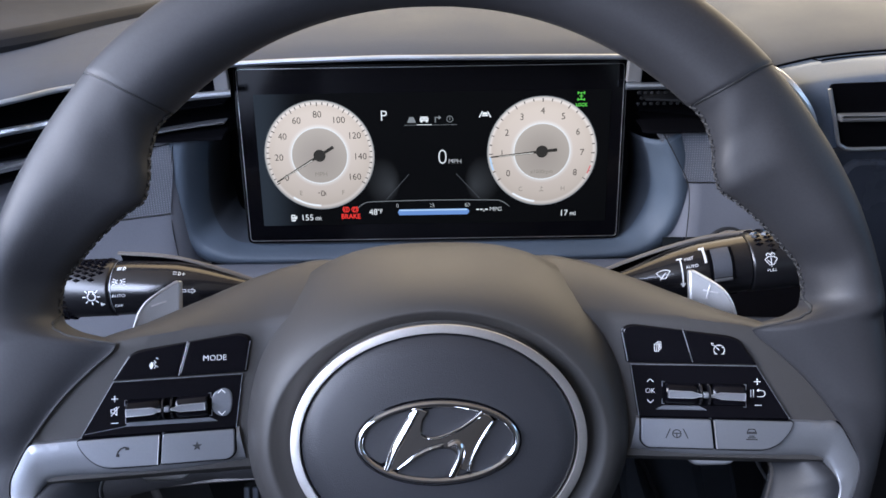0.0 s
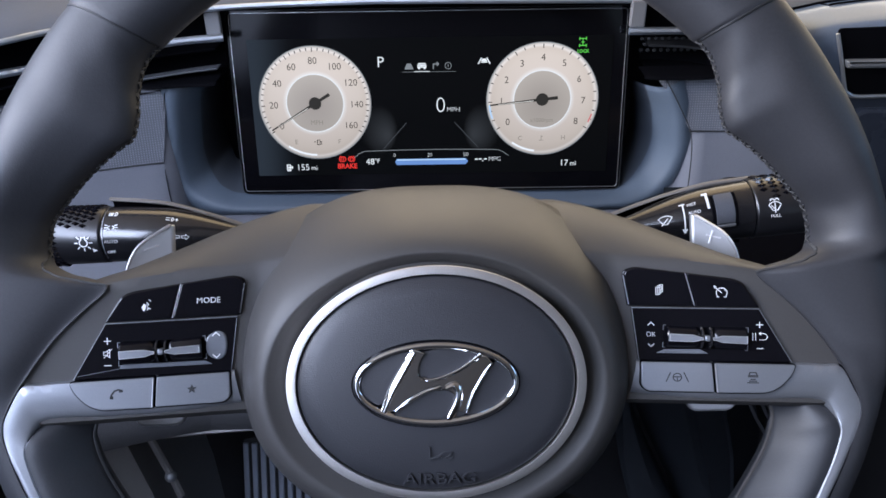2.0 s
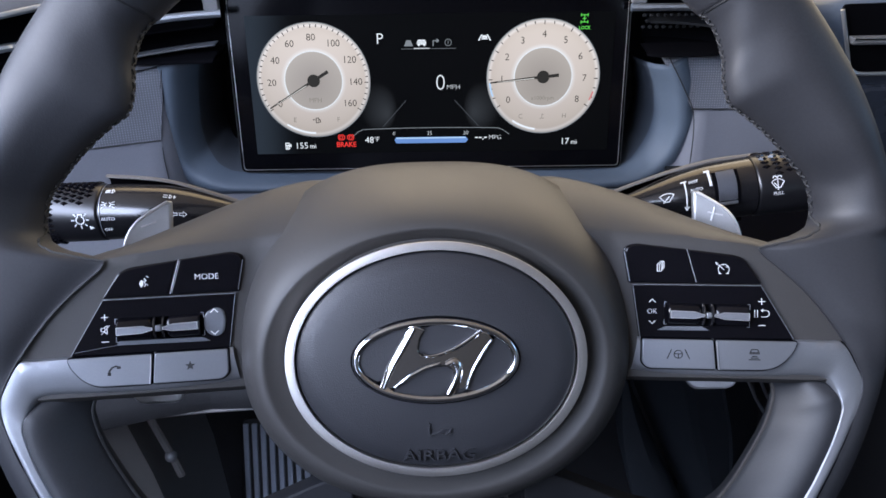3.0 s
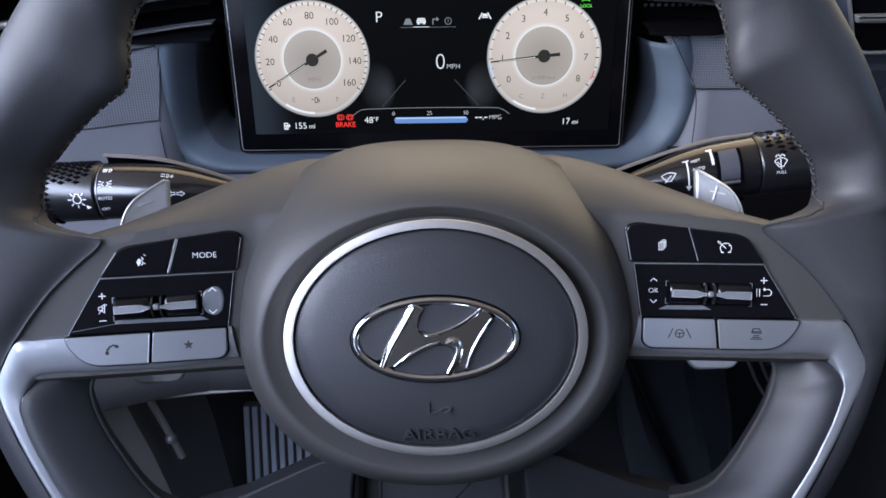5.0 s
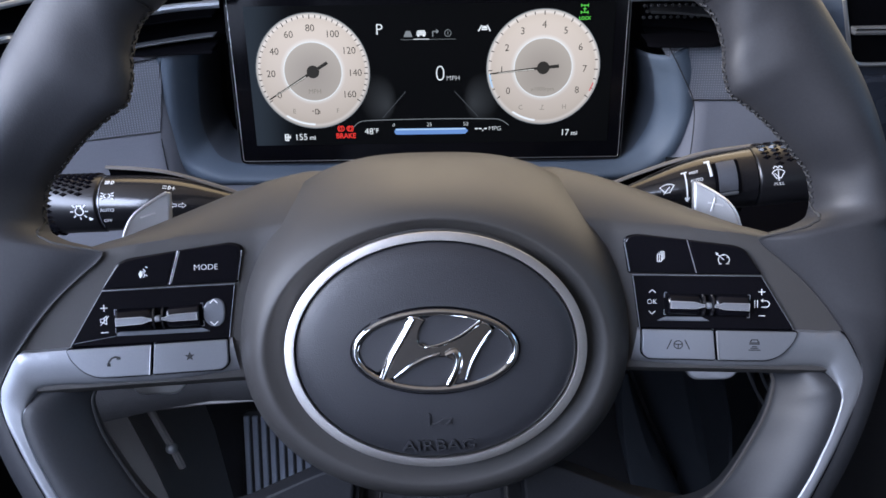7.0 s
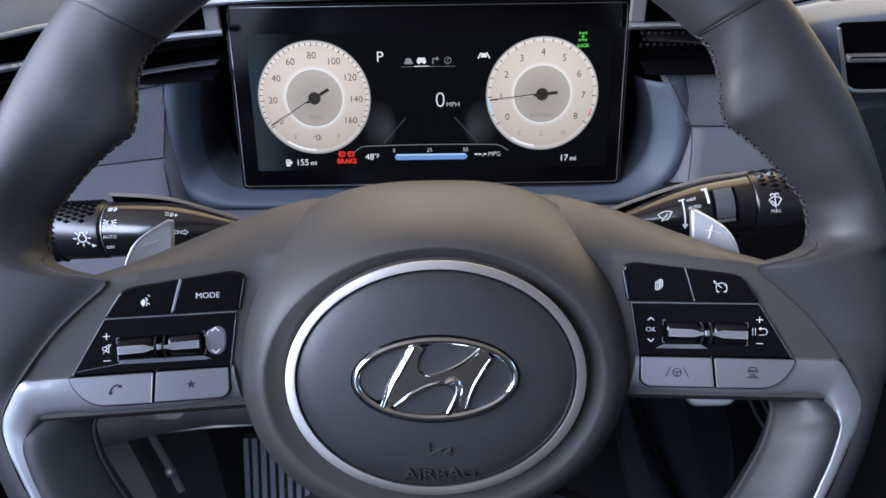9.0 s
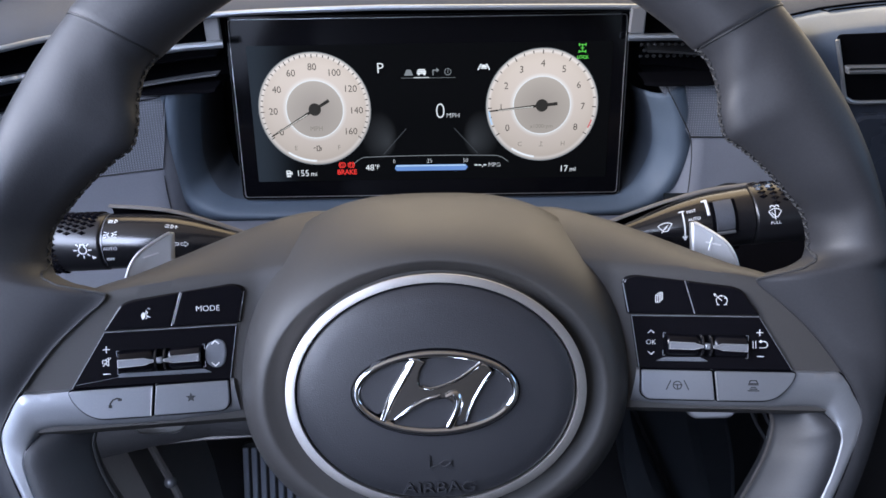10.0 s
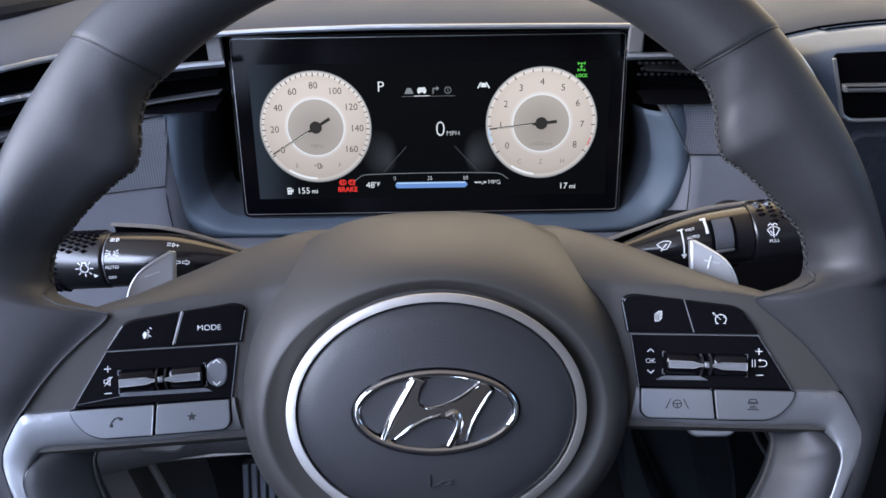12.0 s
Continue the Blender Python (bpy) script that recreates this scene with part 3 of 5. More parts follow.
# ---------------------------------------------------------------- stalks
def stalk(label, root, tip, r, left):
    root, tip = Vector(root), Vector(tip)
    d = (tip - root)
    length = d.length
    m = Matrix.Translation(root) @ d.to_track_quat("X", "Z").to_matrix().to_4x4()
    ob = thing("control_stalk", label, "stalk", m, group="stalks on the column")
    joint = length * (.680 if left else .60)
    table = [(-.02, r * .24), (0, r * .36), (length * .14, r * .60), (length * .26, r * .81), (length * .40, r * .95), (joint, r * .99)]

    def radius(x):
        return curve_at(table, x) if x < joint else r * 1.015

    def sag(x):
        return -(.0048 if left else .0042) * max(0.0, 1 - max(x, 0.0) / (.62 * length)) ** 1.3

    bm = lathe([(-.02 + (joint + .02) * i / 32, radius(-.02 + (joint + .02) * i / 32 - 1e-6)) for i in range(33)], 40, squash=.94)
    for v in bm.verts:
        v.co.z += sag(v.co.x)
    part("stalk_body", bm, STALK, ob, "gloss black stalk", angle=50)
    part("joint", lathe([(joint, r * .88), (joint + .0006, r * .91), (joint + .0012, r * .88)], 36, squash=.94), VENT_BLACK, ob)
    x0 = joint + .0008
    rows = [(x0, r * .95), (x0 + .0006, r * .99), (x0 + .0012, r), (length - .006, r * 1.015), (length - .0025, r * .97), (length - .0006, r * .84), (length + .0008, r * .4)]
    knob = part("knob", lathe(rows, 40, squash=.95), KNOB, ob, "black twist knob with raised diamond grip")
    bm = bmesh.new()
    for i in range(7):
        for j in range(34):
            e = (j + .5 * (i % 2)) * 360 / 34
            e = e - 360 if e > 200 else e
            if not (44 < e < 170 or (i > 4 and -60 < e <= 44)):
                continue
            if i < 1 and e < 60:
                continue
            a = radians(e if left else 180 - e)
            x = x0 + .005 + (length - x0 - .0095) * i / 6
            c = Vector((x, r * 1.005 * math.cos(a), .955 * r * math.sin(a)))
            o = Vector((0, math.cos(a), math.sin(a)))
            ta = Vector((0, -math.sin(a), math.cos(a)))
            q = [c + Vector((.0026, 0, 0)), c + ta * .0014, c - Vector((.0026, 0, 0)), c - ta * .0014]
            base = [bm.verts.new(p - o * .0003) for p in q]
            top = [bm.verts.new(c + (p - c) * .45 + o * .0011) for p in q]
            for k in range(4):
                bm.faces.new((base[k], base[(k + 1) % 4], top[(k + 1) % 4], top[k]))
            bm.faces.new(top)
    part("grip_studs", bm, GLOSS, knob, smooth=False)
    return ob, radius, sag, left


def on_stalk(name, bm, st, x, angle, mat=MARK, lift=.0003, label="", smooth=True, size=1.0):
    """Wraps a flat mark round the stalk, on the side that faces the driver, angle degrees above level."""
    ob, radius, sag, left = st
    for v in bm.verts:
        px, py, pz = v.co.x * size, v.co.y * size, v.co.z
        lx = x + (-px if left else px)
        r = radius(lx)
        a, rr = py / radius(x) + radians(angle), r + lift + pz
        v.co = Vector((lx, rr * math.cos(a) * (1 if left else -1), rr * math.sin(a) * .945 + sag(lx)))
    return part(name, bm, mat, ob, label, smooth=smooth)


LS = stalk("gloss black light and indicator stalk on the column", (-.100, .104, .6840), (-.205, .106, .6800), .0158, True)
RS = stalk("gloss black wiper stalk with rotary switch", (.100, .100, .6870), (.206, .101, .6980), .0162, False)

# ---------------------------------------------------------------- footwell
pedal = thing("pedal", "ribbed blue-grey metal pedal in the dark footwell", "pedal", pose(-.2160, .470, .090, 66, 0, 0))
part("pedal_plate", slab(rounded([(-.056, -.085), (.056, -.085), (.052, .075), (-.052, .075)], .012), -.008, 0, .002), DARK, pedal)
for i in range(9):
    x = -.0460 + .0115 * i
    part("rib", slab(rounded([(x - .0036, -.078), (x + .0036, -.078), (x + .0036, .068), (x - .0036, .068)], .0015, 2), 0, .0035, .0012), STEEL, pedal)
part("pedal_arm", tube([(0, .06, -.006), (0, .16, -.05), (0, .44, -.10)], .011, 8), DARK, pedal)
go = thing("accelerator_pedal", "black plastic accelerator pedal in the dark footwell", "pedal", pose(0, .400, 0))
rows = []
for i in range(11):
    z = .300 - .024 * i
    xa = curve_at([(.060, .2560), (.106, .2412), (.214, .2147), (.285, .2068), (.300, .2060)], z)
    xb = curve_at([(.060, .3190), (.115, .2934), (.214, .2484), (.285, .2197), (.300, .2150)], z)
    w = xb - xa
    rows.append([(xa, .040, z), (xa, .004, z), (xa + .08 * w, 0, z), (xb - .30 * w, .001, z), (xb - .06 * w, .010, z), (xb, .016, z), (xb, .050, z)])
part("pedal_plate", sheet(rows), DEEP, go, "dark grey pedal plate", angle=40)
part("pedal_arm", tube([(.211, .024, .298), (.205, .060, .42), (.200, .10, .53)], .009, 8), DARK, go)
guard = thing("tunnel_guard", "black folded plastic guard along the tunnel", "trim panel", pose(0, .420, 0), kind="structure")
rows = []
for i in range(11):
    z = .330 - .030 * i
    xa = curve_at([(.030, .3720), (.075, .3566), (.1925, .3206), (.248, .3038), (.33, .281)], z)
    xb = curve_at([(.030, .3960), (.075, .3826), (.182, .3621), (.247, .3429), (.33, .320)], z)
    xp = curve_at([(.060, .3190), (.115, .2934), (.214, .2484), (.285, .2197), (.300, .2150)], z)
    rows.append([(xp + .004, .048, z), (xa - .008, .018, z), (xa - .002, .004, z), (xa, 0, z), (xb - .003, .014, z), (xb, .010, z), (xb + .004, .016, z), (xb + .05, .06, z)])
part("guard_panel", sheet(rows), DEEP, guard, "black folded panel", angle=30)
lever = thing("release_lever", "slim grey lever with a pale tip hanging in the footwell", "lever", pose(-.2715, .298, .302))
part("rod", tube([(-.040, .0, .205), (-.0145, .001, .062), (0, 0, 0), (.0045, 0, -.028)], .0046, 10), KICK, lever, "grey rod")
ball = part("tip", lathe([(-.0058, .0014), (-.0048, .0038), (-.0026, .0056), (0, .0061), (.0026, .0056), (.0048, .0038), (.0058, .0014)], 18), PADDLE, lever, "pale round tip")
ball.location = (0, -.003, .001)
kick = part("kick_panel", sheet([[(-.60, .30, .495), (-.355, .300, .430), (-.338, .300, .360), (-.336, .300, .285), (-.312, .300, .205), (-.30, .300, .004)],
                                 [(-.60, .29, .495), (-.330, .290, .430), (-.305, .290, .360), (-.292, .290, .285), (-.283, .290, .205), (-.28, .290, .004)],
                                 [(-.60, .42, .495), (-.330, .42, .430), (-.300, .42, .360), (-.285, .42, .285), (-.276, .42, .205), (-.27, .42, .004)]]), KICK, None, angle=60)
tagged(kick, "grey plastic kick panel in the footwell", "trim panel", kind="structure")
for dx, dy in ((0, 0), (.010, .006)):
    part("edge_line", tube([(.2300 + dx, .196 + dy, .5000), (.2388 + dx, .196 + dy, .4819), (.2503 + dx, .196 + dy, .4597), (.2632 + dx, .196 + dy, .4391)], .0014, 6), SATIN, console, "thin console edge line")


# ---------------------------------------------------------------- steering wheel
WHEEL = pose(0.0022, 0.0, 0.70, 62, 0, 0) @ pose(0, 0, 0, 0, 1.68, 0.3)
wheel = thing("steering_wheel", "dark grey leather steering wheel with silver spokes and oval pad", "steering wheel", WHEEL)

R_OUT = 0.1870
INNER = [(-90, .169), (-60, .172), (-40, .1755), (-32, .1744), (-26, .1752), (-20, .1763), (-15, .1764), (-13.3, .1754), (-11.4, .1721), (-8.8, .1664), (-5.8, .1595), (-2, .1504), (1.7, .1409), (5.0, .1335), (5.7, .1330), (6.1, .140), (6.6, .151), (7.8, .1595), (10.5, .1615),
         (13.5, .1610), (18, .1555), (24.5, .1475), (28, .1430), (31, .1395), (34, .1415), (38, .148), (43, .1525), (60, .1525), (90, .1515)]
FLAT = [(-90, 1.0), (5.5, 1.0), (9, 0.0)]
SWELL = [(-90, .0010), (-16, .0010), (-12, .0030), (-8, .0100), (-5, .0130), (90, .0130)]
FALL = [(-90, 2.4), (-16, 2.4), (-8, 1.0), (90, 1.0)]
LEAN = [(-90, 0.0), (-20, 0.0), (-9, -.004), (0, -.004), (5, -.005), (8, -.012), (12, -.010), (22, -.004), (34, 0.0), (90, 0.0)]


REST = [(-90, 0.0), (8, 0.0), (14, 1.0), (33, 1.0), (42, 0.0), (90, 0.0)]


def rim_point(deg, a, grow=0.0):
    """A point of the rim's skin: deg round the wheel, a round the section."""
    t = radians(deg)
    phi = math.degrees(math.asin(max(-1, min(1, math.sin(t)))))
    r_in = curve_at(INNER, phi)
    rc, hw = (r_in + R_OUT) / 2, (R_OUT - r_in) / 2 + grow
    thick = min(0.0155, 0.0085 + 0.42 * hw) + grow
    c, s = math.cos(a), math.sin(a)
    c2 = math.copysign(abs(c) ** 0.86, c)
    r = rc + hw * c2
    rest = curve_at(REST, phi) if s > 0 and c < 0 else 0.0
    full = s + rest * ((1 + .70 * c2) * min(1.0, max(s, 0.0) / .60) ** .75 - s)
    z = thick * full + curve_at(LEAN, phi) * (1 - c2) / 2
    flat = curve_at(FLAT, phi)
    if flat > 0 and s > 0:
        q = (c2 + 1) / 2
        edge = -.0117 + .21 * (r_in - .09)
        z += flat * (edge * (1 - q ** curve_at(FALL, phi)) + curve_at(SWELL, phi) * (1 - (2 * q - 1) ** 4) * q ** .7 - z)
    return Vector((r * math.cos(t), r * math.sin(t), z))


def seam_at(a):
    return 43.0 - 1.8 * math.cos(a)


def overlap(deg, a):
    """The upper piece of leather lies a little proud of the lower ones."""
    up = deg if deg <= 90 else 180 - deg
    return .0007 * min(1.0, max(0.0, (up - seam_at(a)) / .4)) if 0 <= deg <= 180 else 0.0


STEPS = [.5 * i for i in range(720)] + [d + .1 * j for d in (41.0, 42.0, 43.0, 44.0, 135.0, 136.0, 137.0, 138.0) for j in (1, 2, 3, 4, 6, 7, 8, 9)]
rim = part("rim", sheet([[rim_point(d, 2 * math.pi * j / 30, overlap(d, 2 * math.pi * j / 30)) for j in range(30)] for d in sorted(STEPS)], True, True), LEATHER, wheel,
           "dark grey grained leather rim with thumb rests", angle=80)

# seams where the leather pieces meet
for side in (0, 1):
    line = []
    for j in range(26):
        a = math.pi * (-0.25 + 1.5 * j / 25)
        deg = seam_at(a) - .1
        line.append(rim_point(180 - deg if side else deg, a, 0.0001))
    part("seam", tube(line, 0.00045, 6), DARK, rim)

# dark joint where the thumb rest meets the spoke
part("flap_joint", tube([rim_point(180 - d, 3.14, .0002) + Vector((.0003, 0, .0004)) for d in [5.2 - .5 * i for i in range(28)]], .00045, 6), DARK, rim)

# cross stitches along the inner edge
bm = bmesh.new()
for side in (0, 1):
    deg = 90.0
    while deg > 8.5:
        d0, d1 = deg, deg - 1.35
        for a0, a1 in ((3.12, 3.36), (3.36, 3.12)):
            ends = [rim_point(180 - d if side else d, a, 0.0003) for d, a in ((d0 - 0.12, a0), ((d0 + d1) / 2, (a0 + a1) / 2 + 0.02), (d1 + 0.12, a1))]
            tube(ends, [0.0003, 0.00048, 0.0003], 5, bm)
        deg -= 1.6
for side in (0, 1):
    for ph in (0.0, 1.6):
        line = []
        for i in range(30):
            deg = 8.6 - 3.1 * (i / 29) ** 0.8
            p = rim_point(180 - deg if side else deg, 3.0 + 0.10 * math.sin(i * 1.05 + ph), 0.0004)
            line.append(p)
        tube(line, 0.00055, 5, bm)
part("stitching", bm, THREAD, rim, "dark grey cross stitching")

def face(x, y=0.0):
    """The front of the spokes rises from the hub to the rim."""
    return -0.0125 + 0.21 * (min(max(abs(x), 0.075), 0.175) - 0.09)


def seat(pts, f=None):
    """Outlines are drawn on a flat plane 10 mm behind the rim; this lays them on the rising face of the spokes."""
    out = []
    for p in pts:
        k = (0.2976 - (f or face)(p[0], p[1])) / 0.3076
        out.append((p[0] * k, 0.0277 + (p[1] - 0.0277) * k))
    return out


def leg(x, y=0.0):
    """The bracket's legs rise a little towards the lower rim."""
    return face(x) + max(0.0, -0.045 - y) * 0.13


TOP_V = [(.045, .0455), (.055, .0455), (.067, .0435), (.09, .0360), (.11, .0275), (.130, .0185), (.148, .0120), (.165, -.004)]
LEDGE = material("grey_gloss_ledge", (.14, .15, .17), .25, grain=900, vary=.06)
PLACES = {}
TOP_N = [(.045, -.047), (.09, -.040), (.11, -.033), (.130, -.018), (.145, -.010), (.165, -.006)]
CREST = [(.045, .0245), (.08, .0195), (.105, .0180), (.125, .0150), (.135, .0125), (.148, .004), (.165, -.012)]
for s in (1, -1):
    rows = []
    for i in range(48):
        u = 0.045 + 0.120 * i / 47
        vt, nt, vf, nf = curve_at(TOP_V, u), curve_at(TOP_N, u), curve_at(CREST, u), face(u) - 0.0008
        sec = [(vt + 0.001, nt - 0.03), (vt + 0.001, nt - 0.012)]
        for j in range(13):
            t = j / 12
            mv, mn = 0.58 * vt + 0.42 * vf, 0.5 * (nf + nt) + 0.005
            sec.append(((1 - t) ** 2 * vt + 2 * t * (1 - t) * mv + t * t * vf, (1 - t) ** 2 * nt + 2 * t * (1 - t) * mn + t * t * nf))
        sec += [(vf - 0.004, nf), (min(vf - 0.006, -0.02), nf), (min(vf - 0.008, -0.041), nf), (-0.0432, nf - 0.003), (-0.0432, nf - 0.025)]
        rows.append([(s * u, v, n) for v, n in sec])
    spoke = part("spoke_cover", sheet(rows), SOFT, wheel, "warm dark grey soft-touch spoke cover", angle=50)

    # silver bracket that bends at the rim and runs down along it
    upper = smooth_path(seat([(.0838, -.0236), (.1180, -.0252), (.1515, -.0265), (.1640, -.0274), (.1723, -.0284), (.1775, -.0371), (.1803, -.0442), (.1806, -.0512),
                              (.1758, -.0652), (.1712, -.0768), (.1652, -.0890), (.1583, -.1019), (.1480, -.1190), (.1340, -.1390)], leg), 7)
    under = smooth_path(seat([(.0810, -.0380), (.1103, -.0412), (.1405, -.0424), (.1535, -.0425), (.1633, -.0436), (.1681, -.0475), (.1719, -.0543), (.1717, -.0600),
                              (.1681, -.0713), (.1640, -.0802), (.1594, -.0896), (.1520, -.1018), (.1420, -.1170), (.1290, -.1350)], leg), 7)
    rows, shine, dark = [], [], []
    for i, (a, b) in enumerate(zip(upper, under)):
        d = (b - a).normalized()
        bend = min(1.0, max(0.0, (i - 30) / 12))
        roll = (1 - bend) * .0016
        sec = ((a - d * .0004, -.012), (a - d * .0002, .0001), (a + d * .0006, .0010), (a.lerp(b, .25), .0014), (a.lerp(b, .5), .0014 - .2 * roll),
               (a.lerp(b, .72), .0013 - .45 * roll), (b - d * (.0024 - .0016 * bend), .0013 - .0001 * bend - .7 * roll), (b - d * (.0014 - .0010 * bend), .0013 - .0001 * bend - 1.0 * roll), (b - d * (.0006 - .0004 * bend), .0012 - .0001 * bend - 1.6 * roll), (b, .0008 - .0001 * bend - 2.6 * roll), (b + d * .0002, -.010 + .004 * bend))
        rows.append([(s * p.x, p.y, leg(p.x, p.y) + h) for p, h in sec])
        if i > 26:
            dark.append((s * (a.x - d.x * .0002), a.y - d.y * .0002, leg(a.x, a.y) + .0002))
        if i > 38:
            shine.append((s * (b.x - d.x * .0001), b.y - d.y * .0001, leg(b.x, b.y) + .0007))
    part("spoke_trim", sheet(rows), SATIN, wheel, "satin silver spoke bracket", angle=45)
    part("gap_line", tube(dark, .00045, 6), VENT_BLACK, wheel, "dark joint beside the bracket")
    part("bright_edge", tube(shine, .00015, 6), SATIN, wheel, "thin bright trim edge")

    # leather of the lower grip, from the bracket's inner edge to a thin lip
    lip = smooth_path([(.1405, -.0400), (.1418, -.0440), (.1431, -.0505), (.1395, -.0628), (.1318, -.0768), (.1239, -.0888), (.1166, -.0964), (.1080, -.1005), (.098, -.102)], 8)
    edge_in = under[14:]
    rows = []
    for i in range(61):
        f = i / 60
        fa, fb = f * (len(edge_in) - 1), f * (len(lip) - 1)
        ia, ib = min(int(fa), len(edge_in) - 2), min(int(fb), len(lip) - 2)
        a, b = edge_in[ia].lerp(edge_in[ia + 1], fa - ia), lip[ib].lerp(lip[ib + 1], fb - ib)
        za = leg(a.x, a.y) - .0050 + .0056 * min(1.0, max(0.0, (f - .18) / .14))
        row = [(s * a.x, a.y, za - .008)]
        for q in [k / 12 for k in range(13)]:
            p = a.lerp(b, q)
            row.append((s * p.x, p.y, za * (1 - q) - .012 * q + .0040 * math.sin(math.pi * q ** .8)))
        row += [(s * b.x, b.y, -.015), (s * (b.x + .004), b.y, -.024)]
        rows.append(row)
    part("lower_grip", sheet(rows), GRIP_SHADED, wheel, "smooth dark grey lower grip, darkened for its shade", angle=70)
    # like edges on both sides; the left one is coloured black for shade
    part("grip_edge", tube([(s * p.x, p.y, -.0124) for p in lip[7:]], .0009, 7), SOFT if s > 0 else DARK, wheel, "thin edge inside the grip")

    # gloss switch panel
    top = rounded(mirrored(seat([(.0829, .0160), (.0781, .0144), (.0803, -.0005), (.1369, -.0025), (.1295, .0085), (.1253, .0102)]), s), [.004, .004, .001, .001, .004, .006])
    part("switch_panel", slab(top, -0.012, 0.0004, 0.0003, face), GLOSS, wheel, "piano black switch panel", smooth=False)
    low = rounded(mirrored(seat([(.0819, -.0014), (.0848, -.0236), (.1508, -.0261), (.1369, -.0031)]), s), .0010)
    lower = part("switch_panel", slab(low, -0.012, 0.0003, 0.0004, face), GLOSS, wheel, "piano black switch panel", smooth=False)
    PLACES[s, "panel"] = lower
    for key, pts, rad in (("inner", [(.0833, .0156), (.0787, .0141), (.0809, .0000), (.1082, -.0009), (.1041, .0131)], [.004, .004, .001, .0008, .0008]),
                          ("outer", [(.1054, .0128), (.1092, -.0010), (.1362, -.0021), (.1290, .0081), (.1250, .0097)], [.0008, .0008, .0015, .004, .006])):
        PLACES[s, key] = part("button", slab(rounded(mirrored(seat(pts), s), rad), -0.004, 0.0016, 0.0004, face), GLOSS, wheel, "piano black switch button", smooth=False)
    for pts, w, high in (([(.0822, -.0012), (.1366, -.0030)], .0003, .0006), ([(.1368, -.0034), (.1506, -.0259)], .0002, .0005), ([(.0822, -.0018), (.0850, -.0232)], .0002, .0005)):
        part("edge_line", ribbon([mirrored(seat(pts), s)], w, high, face), SATIN, lower, "thin bright panel edge")
    # highlights on the upper buttons' edges, laid on as bright ribbons
    line = seat([(.1048, .0128), (.1087, -.0008)])
    part("edge_line", moved(ribbon([mirrored(line, s)], .00024, .0004, face), z=.0006), SILVER, wheel, "thin silver line for the highlight between the upper buttons")
    line = seat([(.0786, .0125), (.0807, .0004)])
    part("edge_line", moved(ribbon([mirrored(line, s)], .0003, .0004, face), z=.0006), SATIN, wheel, "thin pale line for the highlight on the button's edge")
    # roller pair in its recess
    hole = rounded(mirrored(seat([(.0949, -.0096), (.0953, -.0190), (.1309, -.0200), (.1308, -.0104)]), s), .0014)
    part("recess", slab(hole, -0.002, 0.0006, 0.0003, face), VENT_BLACK, lower, "black roller recess")
    ledge = [(.0925, -.0206), (.0958, -.0190), (.1304, -.0200), (.1316, -.0218)] if s < 0 else [(.0920, -.0206), (.0958, -.0190), (.1112, -.0195), (.1148, -.0215)]
    part("recess_ledge", slab(rounded(mirrored(seat(ledge), s), .0006, 2), -0.001, 0.0007, 0.0002, face), LEDGE, lower, "pale sloped recess edge")
    if s < 0:
        line = seat([(.1316, -.0217), (.1490, -.0246)])
        part("fold_line", ribbon([mirrored(line, s)], .00020, .0005, face), LEDGE, lower, "pale fold in the panel")
    cx, cy = seat([(.1131, -.0145)])[0]
    tilt = Matrix.Rotation(radians(-s * 1.9), 3, "Z")
    for d in (1, -1):
        def set_in(bm, z):
            bmesh.ops.rotate(bm, cent=(0, 0, 0), matrix=tilt, verts=bm.verts[:])
            return moved(bm, s * cx, cy, z, face)

        prof = [(0.0024, .0026), (.0032, .0036), (.0042, .0043), (.0150, .0043), (.0156, .0036)]
        part("roller", set_in(lathe([(d * x, r) for x, r in prof], 20, squash=0.62), .0012), GLOSS, lower, "gloss black thumb roller")
        bar = [(d * .0020, -.0005), (d * .0030, -.0006), (d * .0056, -.0015), (d * .0152, -.0016), (d * .0152, .0016), (d * .0056, .0015), (d * .0030, .0006), (d * .0020, .0005)]
        bar = bar[::d]
        part("roller_face", set_in(slab(bar, 0, .0012, .0003), .0034), SATIN, lower, "silver roller face", smooth=False)
        rim_line = [(x * .985, y * .90) for x, y in bar]
        part("roller_edge", set_in(ribbon([rim_line + rim_line[:1]], .00022, .0002), .0046), SILVER, lower, "thin bright edge of the roller")
        for e in (1, -1):
            x = d * .0166
            part("recess_mark", set_in(ribbon([[(x - d * .0009, e * .0047), (x, e * .0047), (x, e * .0026)]], .00020, .0002), .0007), SATIN, lower)
        part("roller_disc", set_in(lathe([(d * .0012, .0040), (d * .0014, .0046), (d * .0020, .0046), (d * .0022, .0040)], 16, squash=0.62), .0012), STALK, lower, "black roller disc")
    part("roller_hub", moved(box(-.0011, -.0012, 0, .0011, .0012, .0030, .0005), s * cx, cy, 0.0010, face), SATIN, lower)
    # silver push buttons on the bracket
    for key, pts, rad in (("low_inner", [(.0855, -.0238), (.1153, -.0251), (.1163, -.0375), (.0878, -.0361), (.0853, -.0337)], [.0008, .0008, .0008, .003, .003]),
                          ("low_outer", [(.1165, -.0252), (.1515, -.0268), (.1500, -.0308), (.1449, -.0362), (.1390, -.0385), (.1175, -.0377)], [.0008, .0012, .005, .006, .006, .0008])):
        shape = rounded(mirrored(seat(pts), s), rad)
        part("gap", slab(inset(shape, -0.0005), -0.002, 0.0016, 0.0001, face), VENT_BLACK, wheel)
